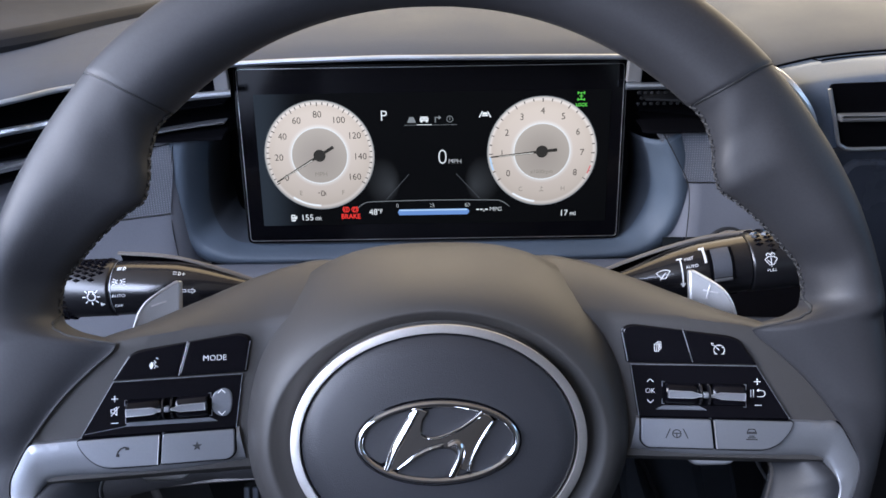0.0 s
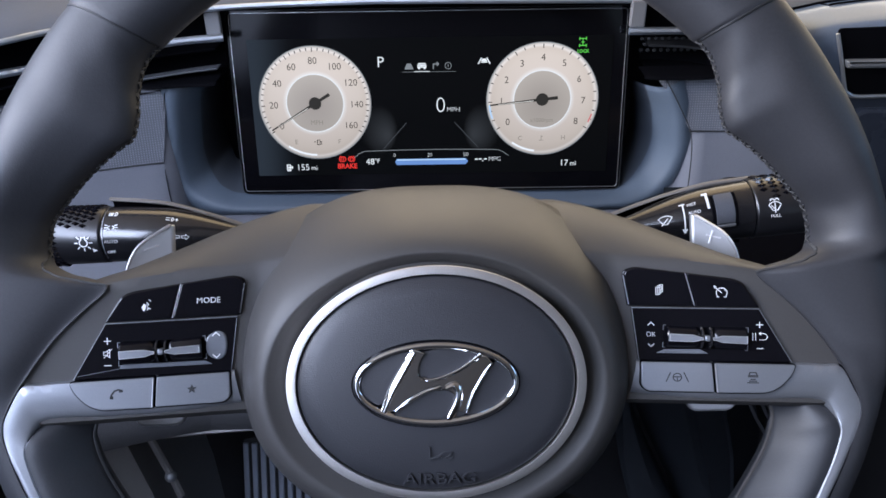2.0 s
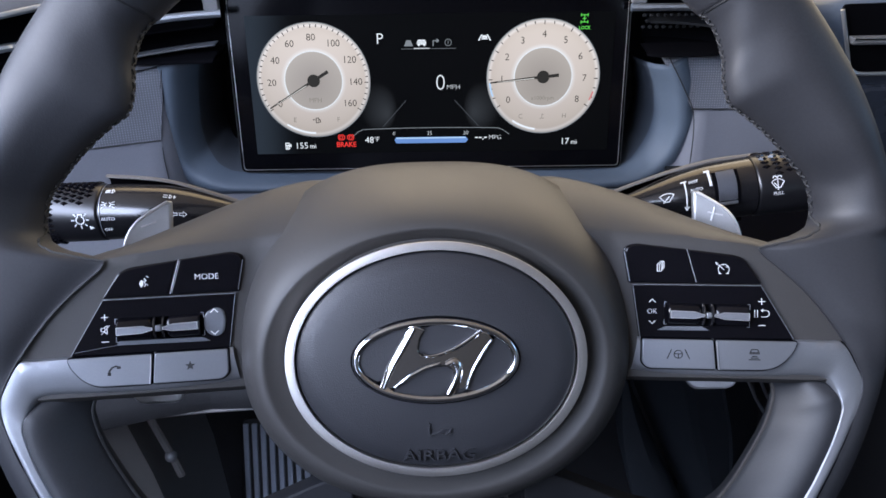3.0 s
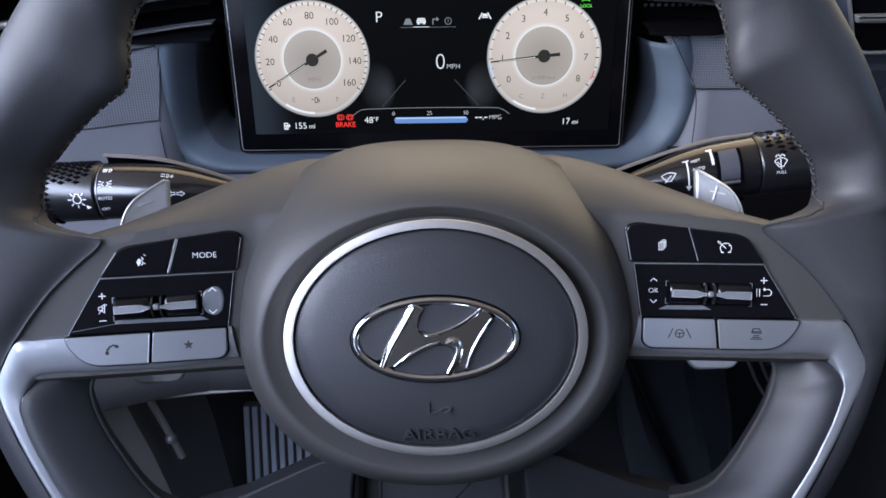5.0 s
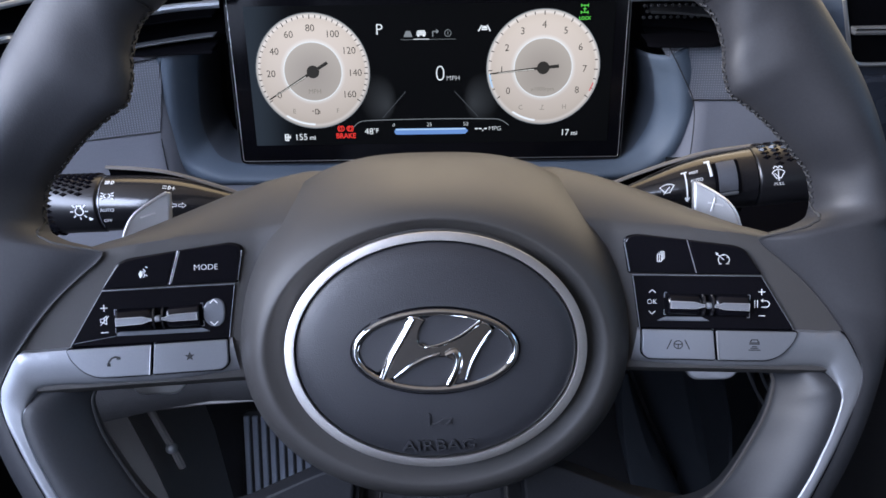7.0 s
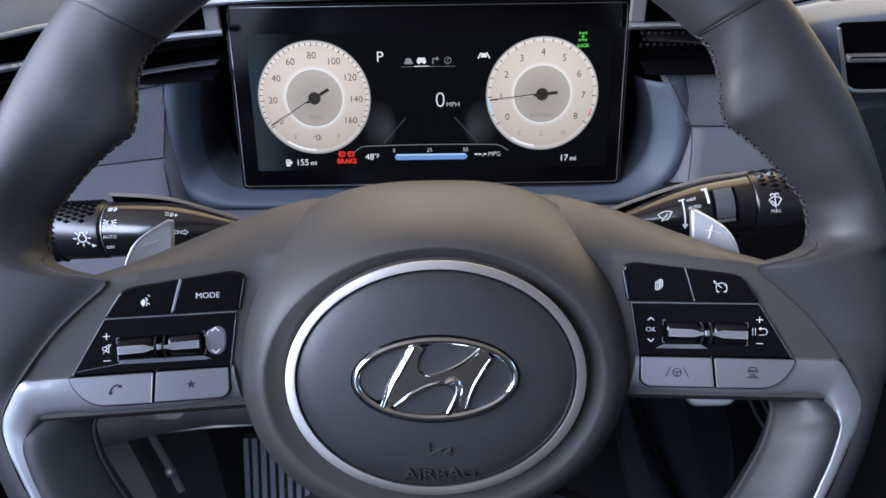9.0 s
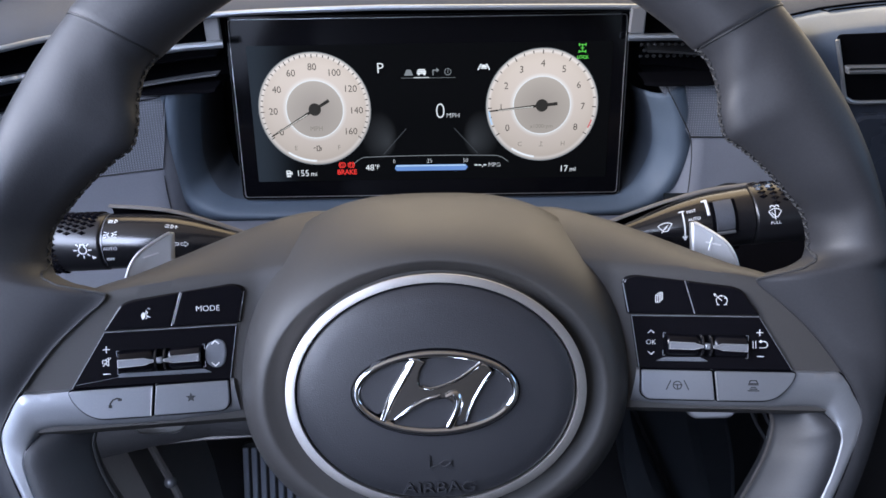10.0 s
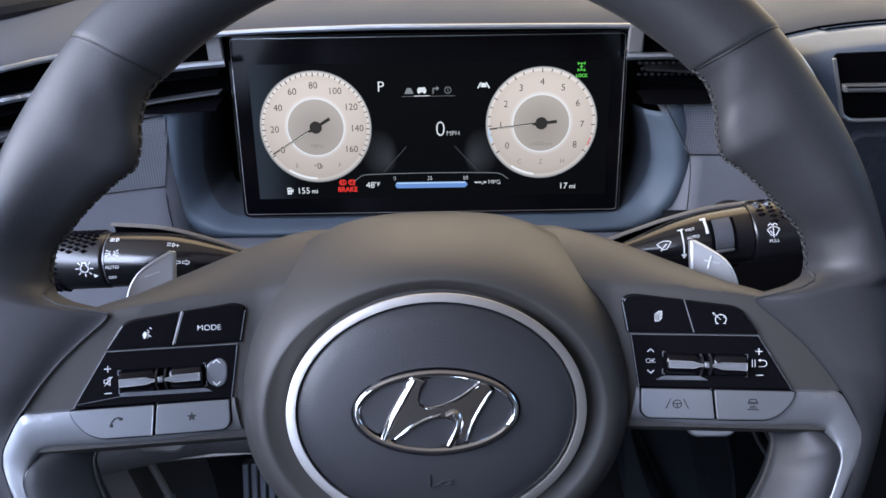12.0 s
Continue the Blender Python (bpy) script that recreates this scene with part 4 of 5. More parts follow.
        PLACES[s, key] = part("push_button", slab(shape, -0.002, 0.0026, 0.0004, face), SATIN, wheel, "satin silver push button")
    # bevel highlight beside the gap, laid on as a silver ribbon
    line = seat([(.11665, -.0256), (.11755, -.0374)])
    part("button_highlight", moved(ribbon([mirrored(line, s)], .0004, .0005, face), z=.0024), SILVER, wheel, "thin silver line for the highlight between the buttons")
    # paddle behind the spoke
    def lean(x, y):
        return (abs(x - .0012) - .130) * .30

    shape = rounded([(s * x + .0012, y) for x, y in [(.1224, .0378), (.1245, .0378), (.1320, .0330), (.1378, .0285), (.1412, .0230), (.1434, .0150), (.1440, -.020), (.1428, -.0505), (.1390, -.0560), (.1215, -.0572), (.1178, -.0500), (.1150, -.022), (.1224, 0)]],
                    [.0010, .002, .010, .010, .008, .008, .01, .006, .006, .006, .006, .006, .006])
    paddle = part("shift_paddle", slab(shape, -0.0530, -0.0508, 0.0012, lean), PADDLE, wheel, "satin silver shift paddle", smooth=False)
    # the bevel's highlight, drawn as a silver tube
    outer = [p for p in inset(shape, .0004) if p[1] > .0100 and abs(p[0] - .0012) > .1238]
    part("paddle_highlight", tube([(p[0], p[1], lean(p[0], p[1]) - .0511) for p in outer], .0007, 7), SILVER, paddle, "silver line for the highlight on the paddle's bevel")
    cross = [[(s * .1288 + .0012, .0279 if s > 0 else .0282), (s * .1348 + .0012, .0264 if s > 0 else .0262)]]
    if s > 0:
        cross.append([(.1328, .0300), (.1312, .0240)])
    part("sign", moved(ribbon(cross, 0.0008, 0.0004, lean), z=-0.0507), SILVER, paddle)
    # dark lower spoke
    shape = rounded(mirrored([(.036, -.0810), (.053, -.0858), (.069, -.0925), (.086, -.0998), (.112, -.106), (.128, -.120), (.100, -.148), (.055, -.156), (.042, -.150)], s), .005)
    part("lower_spoke", slab(shape, -0.036, -0.021, 0.0012), TRIM_BLACK, wheel, "black lower spoke")

# hub: an egg-shaped cover with a sunk ring round the pad
C_V = -0.0280


def egg(t, k=1.0):
    c, s = math.cos(t), math.sin(t)
    up = 0.0815 if s > 0 else 0.0660
    a = 0.0815
    p = 2.75 if s > 0 else 2.1
    r = (abs(c / a) ** p + abs(s / up) ** p) ** (-1 / p)
    return r * c * k, C_V + r * s * k, s


def ring_at(a, b, n, up=.0008):
    return lambda t: (a * math.cos(t) - .0005, C_V + up + b * math.sin(t), n)


def egg_at(k, n, drop):
    def f(t):
        x, y, s = egg(t, k)
        return x, y, n - drop * max(0.0, s) ** 1.6
    return f


def slope_at(k):
    """From the crest round the pad out and back to the edge of the cover."""
    def f(t):
        x, y, s = egg(t)
        cx, cy = .0696 * math.cos(t) - .0005, C_V - .0015 + .0542 * math.sin(t)
        up = max(0.0, s)
        return cx + (x - cx) * k, cy + (y - cy) * k, .0028 - .0160 * k ** 2.0 - .033 * up ** 1.3 * k ** 1.25
    return f


levels = [ring_at(.0560, .0430, .0010), ring_at(.0590, .0462, -.0030), ring_at(.0602, .0473, -.0030), ring_at(.0607, .0477, -.0018), ring_at(.0630, .0494, -.0006, .0002), ring_at(.0655, .0512, .0010, -.0006), ring_at(.0675, .0527, .0024, -.0011), ring_at(.0686, .0535, .0029, -.0014)]
levels += [slope_at(k / 9) for k in range(10)]
levels += [egg_at(1.003, -.024, .036), egg_at(0.99, -.045, .030)]
rows = [[f(2 * math.pi * i / 96) for f in levels] for i in range(96)]
hub = part("hub_cover", sheet(rows, closed_u=True), SOFT, wheel, "warm dark grey soft-touch hub cover", angle=60)

PAD_V = -.0273
PAD_X = -.0004
pad_levels = [(1.0, -.004), (1.0, .0066), (.992, .0080), (.97, .0088), (.85, .0100), (.60, .0110), (.30, .0116), (.02, .0118)]
rows = [[(PAD_X + k * .0551 * math.cos(2 * math.pi * i / 96), PAD_V + k * .0425 * math.sin(2 * math.pi * i / 96), n) for k, n in pad_levels] for i in range(96)]
pad = part("airbag_pad", sheet(rows, closed_u=True), PAD, wheel, "dark grey grained oval airbag pad", angle=60)
ring_levels = [(.0586, .0458, -.004), (.0594, .0465, .0066), (.0594, .0465, .0080), (.0592, .0463, .0084), (.0580, .0452, .0086), (.0568, .0441, .0087), (.0557, .0431, .0087), (.0555, .0429, .0084), (.0554, .0428, -.004)]
rows = [[(PAD_X + a * math.cos(2 * math.pi * i / 120), PAD_V + b * math.sin(2 * math.pi * i / 120), n) for a, b, n in ring_levels] for i in range(120)]
part("pad_ring", sheet(rows, closed_u=True), RING, wheel, "brushed silver oval ring round the pad", angle=50)


def pad_height(x, y):
    k = math.sqrt(((x - PAD_X) / .0551) ** 2 + ((y - PAD_V) / .0425) ** 2)
    return curve_at([(0.0, .0118), (.3, .0116), (.6, .0110), (.85, .0100), (.97, .0088), (1.0, .006)], k)


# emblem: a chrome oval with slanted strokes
E_V, E_X = -0.02675, -.0009
# thin black plate holds the dark of the gap's shade
part("emblem_gap_shade", slab(ellipse(.0330, .0172, E_X, E_V, 72), -.001, .00025, .0001, pad_height), VENT_BLACK, pad, "black plate for the shade in the gap round the badge")
oval = []
for i in range(72):
    x, y = E_X + .0309 * math.cos(2 * math.pi * i / 72), E_V + .0151 * math.sin(2 * math.pi * i / 72)
    oval.append((x, y, pad_height(x, y) + .0008))
emblem = part("emblem", tube(oval, 0.0015, 12, flat=1.0, closed=True), CHROME, wheel, "chrome oval badge", angle=80)
for pts in ([(-.0245, -.0140), (-.0105, -.0140), (-.0125, -.0170), (-.0177, -.0266), (-.0230, -.0352), (-.0310, -.0300), (-.0305, -.0220)],
            [(.0225, -.0180), (.0184, -.0238), (.0139, -.0317), (.0096, -.0390), (.0200, -.0380), (.0290, -.0320), (.0290, -.0230)],
            [(-.0035, -.0135), (.0060, -.0128), (.0165, -.0155), (.0083, -.0217), (.0010, -.0247), (-.0050, -.0256), (-.0080, -.0230), (-.0070, -.0170)],
            [(-.0180, -.0380), (-.0078, -.0312), (.0010, -.0290), (.0060, -.0305), (.0058, -.0340), (.0018, -.0402), (-.0080, -.0405)]):
    part("badge_field", slab(rounded(pts, .002), -.0005, .0005, .0001, pad_height), PAD, emblem, "dark grey field inside the badge")
h_line = [(-.0092, -.0128), (-.0121, -.0151), (-.0140, -.0194), (-.0177, -.0266), (-.0226, -.0352), (-.0200, -.0380), (-.0173, -.0375), (-.0136, -.0347), (-.0078, -.0312), (-.0019, -.0295), (.0031, -.0291), (.0056, -.0308), (.0058, -.0333),
          (.0037, -.0377), (.0016, -.0404), (.0085, -.0404), (.0100, -.0382), (.0139, -.0317), (.0184, -.0238), (.0217, -.0195), (.0190, -.0160), (.0158, -.0157), (.0083, -.0217), (.0010, -.0247), (-.0040, -.0254), (-.0069, -.0243),
          (-.0077, -.0217), (-.0068, -.0177), (-.0045, -.0145)]
part("stroke", slab(rounded(h_line, .0012, 3), -.0006, .0016, .0005, lambda x, y: .0110 + .09 * (y - E_V)), CHROME, emblem, "chrome slanted letter shape")


def stroke(pts, widths, name, tilt=0.0, drop=0.0008):
    line = smooth_path(pts, 8)
    left, right, k = [], [], len(line)
    for i, p in enumerate(line):
        t = (line[min(i + 1, k - 1)] - line[max(i - 1, 0)]).normalized()
        f = i / (k - 1) * (len(widths) - 1)
        j = min(int(f), len(widths) - 2)
        w = widths[j] + (widths[j + 1] - widths[j]) * (f - j)
        nrm = Vector((-t.y, t.x)) * w
        left.append(p + nrm)
        right.append(p - nrm)
    rows = []
    for l, r in zip(left, right):
        mid = (l + r) / 2
        def at(p, h):
            return (p.x, E_V + p.y, pad_height(p.x, E_V + p.y) + h)
        rows.append([at(l, -0.0005), at(l, 0.0023 - drop + tilt), at(l * .8 + r * .2, 0.0023 - .25 * drop + .7 * tilt), at(mid, 0.0023), at(l * .2 + r * .8, 0.0023 - .25 * drop - .7 * tilt), at(r, 0.0023 - drop - tilt), at(r, -0.0005)])
    part(name, sheet(rows), CHROME, emblem, angle=70)


for pts, widths, tilt, drop in (([(-.0217, -.0100), (-.0185, -.0027), (-.0140, .0051), (-.0096, .0128)], [.0013, .0016, .0016, .0015], -.0006, .0008),
                                ([(.0028, -.0014), (.0062, -.0004), (.0080, -.0034), (.0070, -.0080), (.0042, -.0134)], [.0009, .0014, .0016, .0016, .0015], -.0004, .0008),
                                ([(-.0066, .0032), (-.0040, .0018), (.0012, .0026), (.0086, .0056), (.0168, .0110)], [.0005, .0006, .0007, .0008, .0010], .0003, .0006),
                                ([(.0108, -.0112), (.0132, -.0046), (.0178, .0034), (.0206, .0072)], [.0005, .0006, .0006, .0005], .0002, .0004),
                                ([(-.0168, -.0104), (-.0110, -.0062), (-.0050, -.0030), (.0010, -.0012)], [.0005, .0008, .0008, .0006], .0004, .0006)):
    stroke(pts, widths, "stroke", tilt, drop)

# raised lettering and horn mark on the pad
part("raised_letters", moved(lettering("AIRBAG", 0.0044, 0.0018, stretch=1.30), 0.0, -0.0646, 0.0002, pad_height), PAD, pad)
horn = [[(-.0040, .0032), (-.0040, -.0018), (-.0006, -.0006), (.0018, -.0016), (.0040, -.0002), (.0046, .0010)], [(.0030, -.0018), (.0048, -.0012)], [(.0046, .0010), (.0016, .0009), (-.0006, -.0006)]]
part("raised_horn_mark", moved(ribbon(horn, 0.0006, 0.0008), 0.0001, -0.0548, 0.0, pad_height), PAD, pad)

# printed marks on the switches
def print_on(name, bm, where, x, y, mat=MARK, size=.88):
    """Lays a flat mark on one of the switches."""
    side, key = where
    for v in bm.verts:
        v.co.x, v.co.y = v.co.x * size, v.co.y * size
    lift = {"panel": .00035, "inner": .0017, "outer": .0017, "low_inner": .0027, "low_outer": .0027}[key]
    x, y = seat([(side * x, y)])[0]
    part(name, moved(bm, x, y, lift, face), mat, PLACES[where])


print_on("mode_lettering", lettering("MODE", 0.0026, 0.0001, weight=-.00004), (-1, "inner"), .0933, .0059)
talk = [[(.0014, .0027), (.0022, .0021)], [(.0004, .0016), (.0012, .0006), (.0004, -.0002), (.0010, -.0012), (.0004, -.0022)], [(.0012, -.0010), (.0020, -.0016)], [(.0004, .0006), (-.0006, .0000)]]
print_on("voice_mark", ribbon(talk, .00030, .0001), (-1, "outer"), .1191, .0043)
print_on("voice_mark", slab([(-.0022, -.0006), (-.0012, .0010), (-.0004, .0002), (-.0004, -.0014), (-.0014, -.0026)], 0, .0001, .00003), (-1, "outer"), .1187, .0043)
for s, x, y in ((-1, .1360, -.0101), (1, .1368, -.0097)):
    print_on("plus_mark", ribbon([[(-.0014, 0), (.0014, 0)], [(0, -.0014), (0, .0014)]], .00036, .0001), (s, "panel"), x, y)
    print_on("minus_mark", ribbon([[(-.0014, 0), (.0014, 0)]], .00036, .0001), (s, "panel"), x + .0001, y - .0101)
    if s > 0:
        print_on("up_arrow", ribbon([[(-.0014, -.0007), (0, .0007), (.0014, -.0007)]], .00034, .0001), (1, "panel"), .0903, -.0082)
        print_on("down_arrow", ribbon([[(-.0014, .0007), (0, -.0007), (.0014, .0007)]], .00034, .0001), (1, "panel"), .0902, -.0172)
print_on("ok_lettering", lettering("OK", 0.0023, 0.0001, stretch=.95, weight=-.00006), (1, "panel"), .0902, -.0127)
mute = [[(-.0017, -.0008), (-.0017, .0008), (-.0006, .0008), (.0010, .0021), (.0010, -.0021), (-.0006, -.0008), (-.0017, -.0008)], [(.0021, .0021), (-.0016, -.0023)], [(.0000, .0010), (.0000, -.0010)]]
print_on("mute_mark", ribbon(mute, .00030, .0001), (-1, "panel"), .1361, -.0152, size=.80)
resume = [[(-.0034, .0017), (-.0034, -.0017)], [(-.0022, .0017), (-.0022, -.0017)], [(-.0006, .0015), (.0014, .0015)], arc(.0014, 0, .0015, 90, -90, 8), [(.0014, -.0015), (-.0006, -.0015)], [(.0002, .0021), (-.0006, .0015), (.0002, .0009)]]
print_on("resume_mark", ribbon(resume, .00032, .0001), (1, "panel"), .1372, -.0148)
pages = [[(-.0010, -.0020), (.0008, -.0020), (.0008, .0014), (-.0010, .0014), (-.0010, -.0020)], [(-.0003, .0020), (.0014, .0020), (.0014, -.0014)], [(.0004, .0026), (.0020, .0026), (.0020, -.0008)], [(-.0001, -.0018), (-.0001, .0012)]]
print_on("pages_mark", ribbon(pages, .00028, .0001), (1, "inner"), .0930, .0060)
cruise = [arc(.0004, -.0003, .0024, -50, 230, 14), [(.0004, -.0003), (-.0022, .0021)], [(-.0030, .0030), (-.0020, .0026)], [(-.0030, .0030), (-.0026, .0019)], [(-.0018, -.0022), (-.0006, -.0022)], [(.0014, -.0022), (.0026, -.0022)], [(.0004, .0022), (.0004, .0016)], [(.0022, .0010), (.0016, .0008)]]
print_on("cruise_mark", ribbon(cruise, .00030, .0001), (1, "outer"), .1196, .0046)
phone = [[(.0026, .0014), (.0010, .0019), (-.0006, .0013), (-.0017, -.0001), (-.0022, -.0018)]]
print_on("phone_mark", ribbon(phone, .00075, .0001), (-1, "low_outer"), .1322, -.0316, GREY_MARK)
print_on("phone_mark", slab([(.0014, .0006), (.0030, .0006), (.0030, .0017), (.0014, .0019)], 0, .0001, .00003), (-1, "low_outer"), .1322, -.0316, GREY_MARK)
print_on("phone_mark", slab([(-.0026, -.0022), (-.0012, -.0024), (-.0011, -.0010), (-.0025, -.0008)], 0, .0001, .00003), (-1, "low_outer"), .1322, -.0316, GREY_MARK)
star = [((.0023 if i % 2 == 0 else .0010) * math.sin(math.pi * i / 5), (.0023 if i % 2 == 0 else .0010) * math.cos(math.pi * i / 5)) for i in range(10)]
print_on("star_mark", slab(star, 0, .0001, .00003), (-1, "low_inner"), .1009, -.0303, GREY_MARK)
lane = [[(-.0050, -.0022), (-.0030, .0022)], [(.0050, -.0022), (.0030, .0022)], arc(0, -.0001, .0019, 0, 360, 14), [(-.0018, .0002), (-.0006, .0001), (.0006, .0001), (.0018, .0002)], [(0, 0), (0, -.0018)]]
print_on("lane_mark", ribbon(lane, .00044, .0001), (1, "low_inner"), .1004, -.0305, GREY_MARK)
car = [[(-.0017, .0016), (-.0013, .0026), (.0013, .0026), (.0017, .0016)], [(-.0021, .0012), (.0021, .0012)], [(-.0021, .0006), (.0021, .0006)], [(-.0010, -.0006), (.0010, -.0006)], [(-.0016, -.0014), (.0016, -.0014)], [(-.0024, -.0022), (.0024, -.0022)]]
print_on("car_mark", ribbon(car, .00048, .0001), (1, "low_outer"), .1327, -.0318, GREY_MARK)
# rocker with the two arrows on one panel
shape = rounded(mirrored(seat([(.0950, -.0090), (.0900, -.0066), (.0870, -.0080), (.0862, -.0120), (.0870, -.0170), (.0900, -.0191), (.0937, -.0178), (.0954, -.0150)]), -1), .0022)
# grey base colour holds the reflection on the black rocker
rocker = part("rocker", slab(shape, -.002, .0011, .0007, face), material("gloss_grey_sheen", (.16, .17, .19), .22, grain=900, vary=.06), wheel, "gloss black seek rocker, grey for its reflection")
for name, k, y in (("up_arrow", 1, -.0081), ("down_arrow", -1, -.0172)):
    x, y = seat([(-.0908, y)])[0]
    part(name, moved(ribbon([[(-.0014, -.0007 * k), (0, .0007 * k), (.0014, -.0007 * k)]], .00044, .0001), x, y, .0012, face), MARK, rocker)
# lower rear cover below the hub
part("rear_cover", slab(rounded([(-.0345, -.088), (-.040, -.16), (.036, -.16), (.0305, -.088)], .003), -.062, -.040, .003), PAD, wheel, "dark rear hub cover")
for x0, x1 in ((-.0345, -.039), (-.0265, -.0285), (.0305, .0345)):
    part("cover_rib", tube([(x0, -.088, -.040), (x1, -.155, -.040)], .0012, 6), SOFT, wheel)


# ---------------------------------------------------------------- instrument display
DISPLAY = pose(-0.0020, 0.2397, 0.7084, 80.06, 0, 0)
display = thing("instrument_display", "black digital instrument display, lit, with two round cream dials", "display", DISPLAY)


def glow(name, colour, strength):
    m = bpy.data.materials.new(name)
    m.use_nodes = True
    n, l = m.node_tree.nodes, m.node_tree.links
    b = n["Principled BSDF"]
    b.inputs["Base Color"].default_value, b.inputs["Roughness"].default_value = (0.004, 0.004, 0.004, 1), 0.2
    b.inputs["Specular IOR Level"].default_value = 0.08
    co, no = n.new("ShaderNodeTexCoord"), n.new("ShaderNodeTexNoise")
    no.inputs["Scale"].default_value = 30.0
    l.new(co.outputs["Object"], no.inputs["Vector"])
    mr = n.new("ShaderNodeMapRange")
    mr.inputs["To Min"].default_value, mr.inputs["To Max"].default_value = strength * 0.9, strength * 1.1
    l.new(no.outputs["Fac"], mr.inputs["Value"])
    b.inputs["Emission Color"].default_value = (*colour, 1)
    l.new(mr.outputs["Result"], b.inputs["Emission Strength"])
    return m


def dial_glow(name, stops, strength):
    """A lit dial whose colour runs from the middle to the edge; the picture on the screen has this shading."""
    m = bpy.data.materials.new(name)
    m.use_nodes = True
    n, l = m.node_tree.nodes, m.node_tree.links
    b = n["Principled BSDF"]
    b.inputs["Base Color"].default_value, b.inputs["Roughness"].default_value = (0.02, 0.02, 0.02, 1), 0.3
    co, ln, ra = n.new("ShaderNodeTexCoord"), n.new("ShaderNodeVectorMath"), n.new("ShaderNodeValToRGB")
    ln.operation = "LENGTH"
    l.new(co.outputs["Object"], ln.inputs[0])
    mr = n.new("ShaderNodeMapRange")
    mr.inputs["From Max"].default_value = 0.0377
    l.new(ln.outputs["Value"], mr.inputs["Value"])
    l.new(mr.outputs["Result"], ra.inputs["Fac"])
    els = ra.color_ramp.elements
    while len(els) < len(stops):
        els.new(0.5)
    for e, (p, c) in zip(els, stops):
        e.position, e.color = p, (*c, 1)
    l.new(ra.outputs["Color"], b.inputs["Emission Color"])
    sp, tone = n.new("ShaderNodeSeparateXYZ"), n.new("ShaderNodeMapRange")
    l.new(co.outputs["Object"], sp.inputs[0])
    l.new(sp.outputs["Y"], tone.inputs["Value"])
    tone.inputs["From Min"].default_value, tone.inputs["From Max"].default_value = -.034, .028
    tone.inputs["To Min"].default_value, tone.inputs["To Max"].default_value = strength * .74, strength * 1.06
    l.new(tone.outputs["Result"], b.inputs["Emission Strength"])
    return m


GLASS = material("black_display_glass", (0.003, 0.003, 0.004), 0.12, spec=0.20, grain=200, vary=0.05, rough_vary=0.02)
LCD = glow("dim_screen_sheen", (0.30, 0.40, 0.55), 0.0015)
LCD.node_tree.nodes["Principled BSDF"].inputs["Specular IOR Level"].default_value = 0.03
# bluish reflection at the screen's left, painted into its glow
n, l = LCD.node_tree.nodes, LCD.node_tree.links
split, sheen_fade = n.new("ShaderNodeSeparateXYZ"), n.new("ShaderNodeMapRange")
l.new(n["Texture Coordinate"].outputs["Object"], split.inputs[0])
l.new(split.outputs["X"], sheen_fade.inputs["Value"])
sheen_fade.interpolation_type = "SMOOTHERSTEP"
sheen_fade.inputs["From Min"].default_value, sheen_fade.inputs["From Max"].default_value = -.124, -.085
sheen_fade.inputs["To Min"].default_value, sheen_fade.inputs["To Max"].default_value = 0.065, 0.0015
l.new(sheen_fade.outputs["Result"], n["Principled BSDF"].inputs["Emission Strength"])
WHITE = glow("screen_white", (0.95, 0.97, 1.0), 0.78)
DIM = glow("screen_grey", (0.8, 0.85, 0.9), 0.25)
FAINT = glow("screen_faint", (0.7, 0.75, 0.85), 0.06)
RED = glow("screen_red", (1.0, 0.05, 0.04), 0.75)
GREEN = glow("screen_green", (0.20, 0.95, 0.12), 0.65)
BLUE = glow("screen_blue", (0.22, 0.40, 0.85), 0.60)
PALE_BLUE = glow("screen_pale_blue", (0.55, 0.75, 1.0), 0.75)
DIAL = dial_glow("screen_dial", [(0.0, (.40, .345, .305)), (.50, (.52, .455, .40)), (.505, (.94, .90, .88)), (.58, (.78, .665, .59)), (.80, (.75, .64, .56)), (.91, (.71, .60, .52)), (.95, (.88, .80, .75)), (1.0, (.44, .39, .36))], 0.75)
INK = glow("screen_dark_print", (0.30, 0.26, 0.22), 0.11)
NEEDLE_LIGHT = glow("screen_needle_light", (0.80, 0.76, 0.70), 0.75)
INK_SOFT = glow("screen_soft_print", (0.42, 0.38, 0.33), 0.55)
NEEDLE = glow("screen_needle", (0.12, 0.11, 0.10), 0.22)

body = rounded([(-.1325, -.0638), (.1320, -.0638), (.1320, .0600), (-.1325, .0600)], .005)
housing = part("housing", slab(body, -0.020, 0.0, 0.0006), GLASS, display, "gloss black screen glass")
edge = inset(body, 0.0022)
part("edge_line", tube([(p[0], p[1], 0.0001) for p in edge], 0.00022, 6, closed=True), SILVER, display, "thin bright edge line")
part("edge_line", tube([(p[0], p[1], 0.0001) for p in inset(body, 0.0004)], 0.00022, 6, closed=True), DARK, display, "thin dark outer edge line")
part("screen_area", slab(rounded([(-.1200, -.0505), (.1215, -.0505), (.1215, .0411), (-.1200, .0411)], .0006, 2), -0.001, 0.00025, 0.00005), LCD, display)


def on_screen(name, bm, mat, x=0.0, y=0.0, lift=0.0005, parent=display):
    return part(name, moved(bm, x, y, lift), mat, parent, smooth=False)


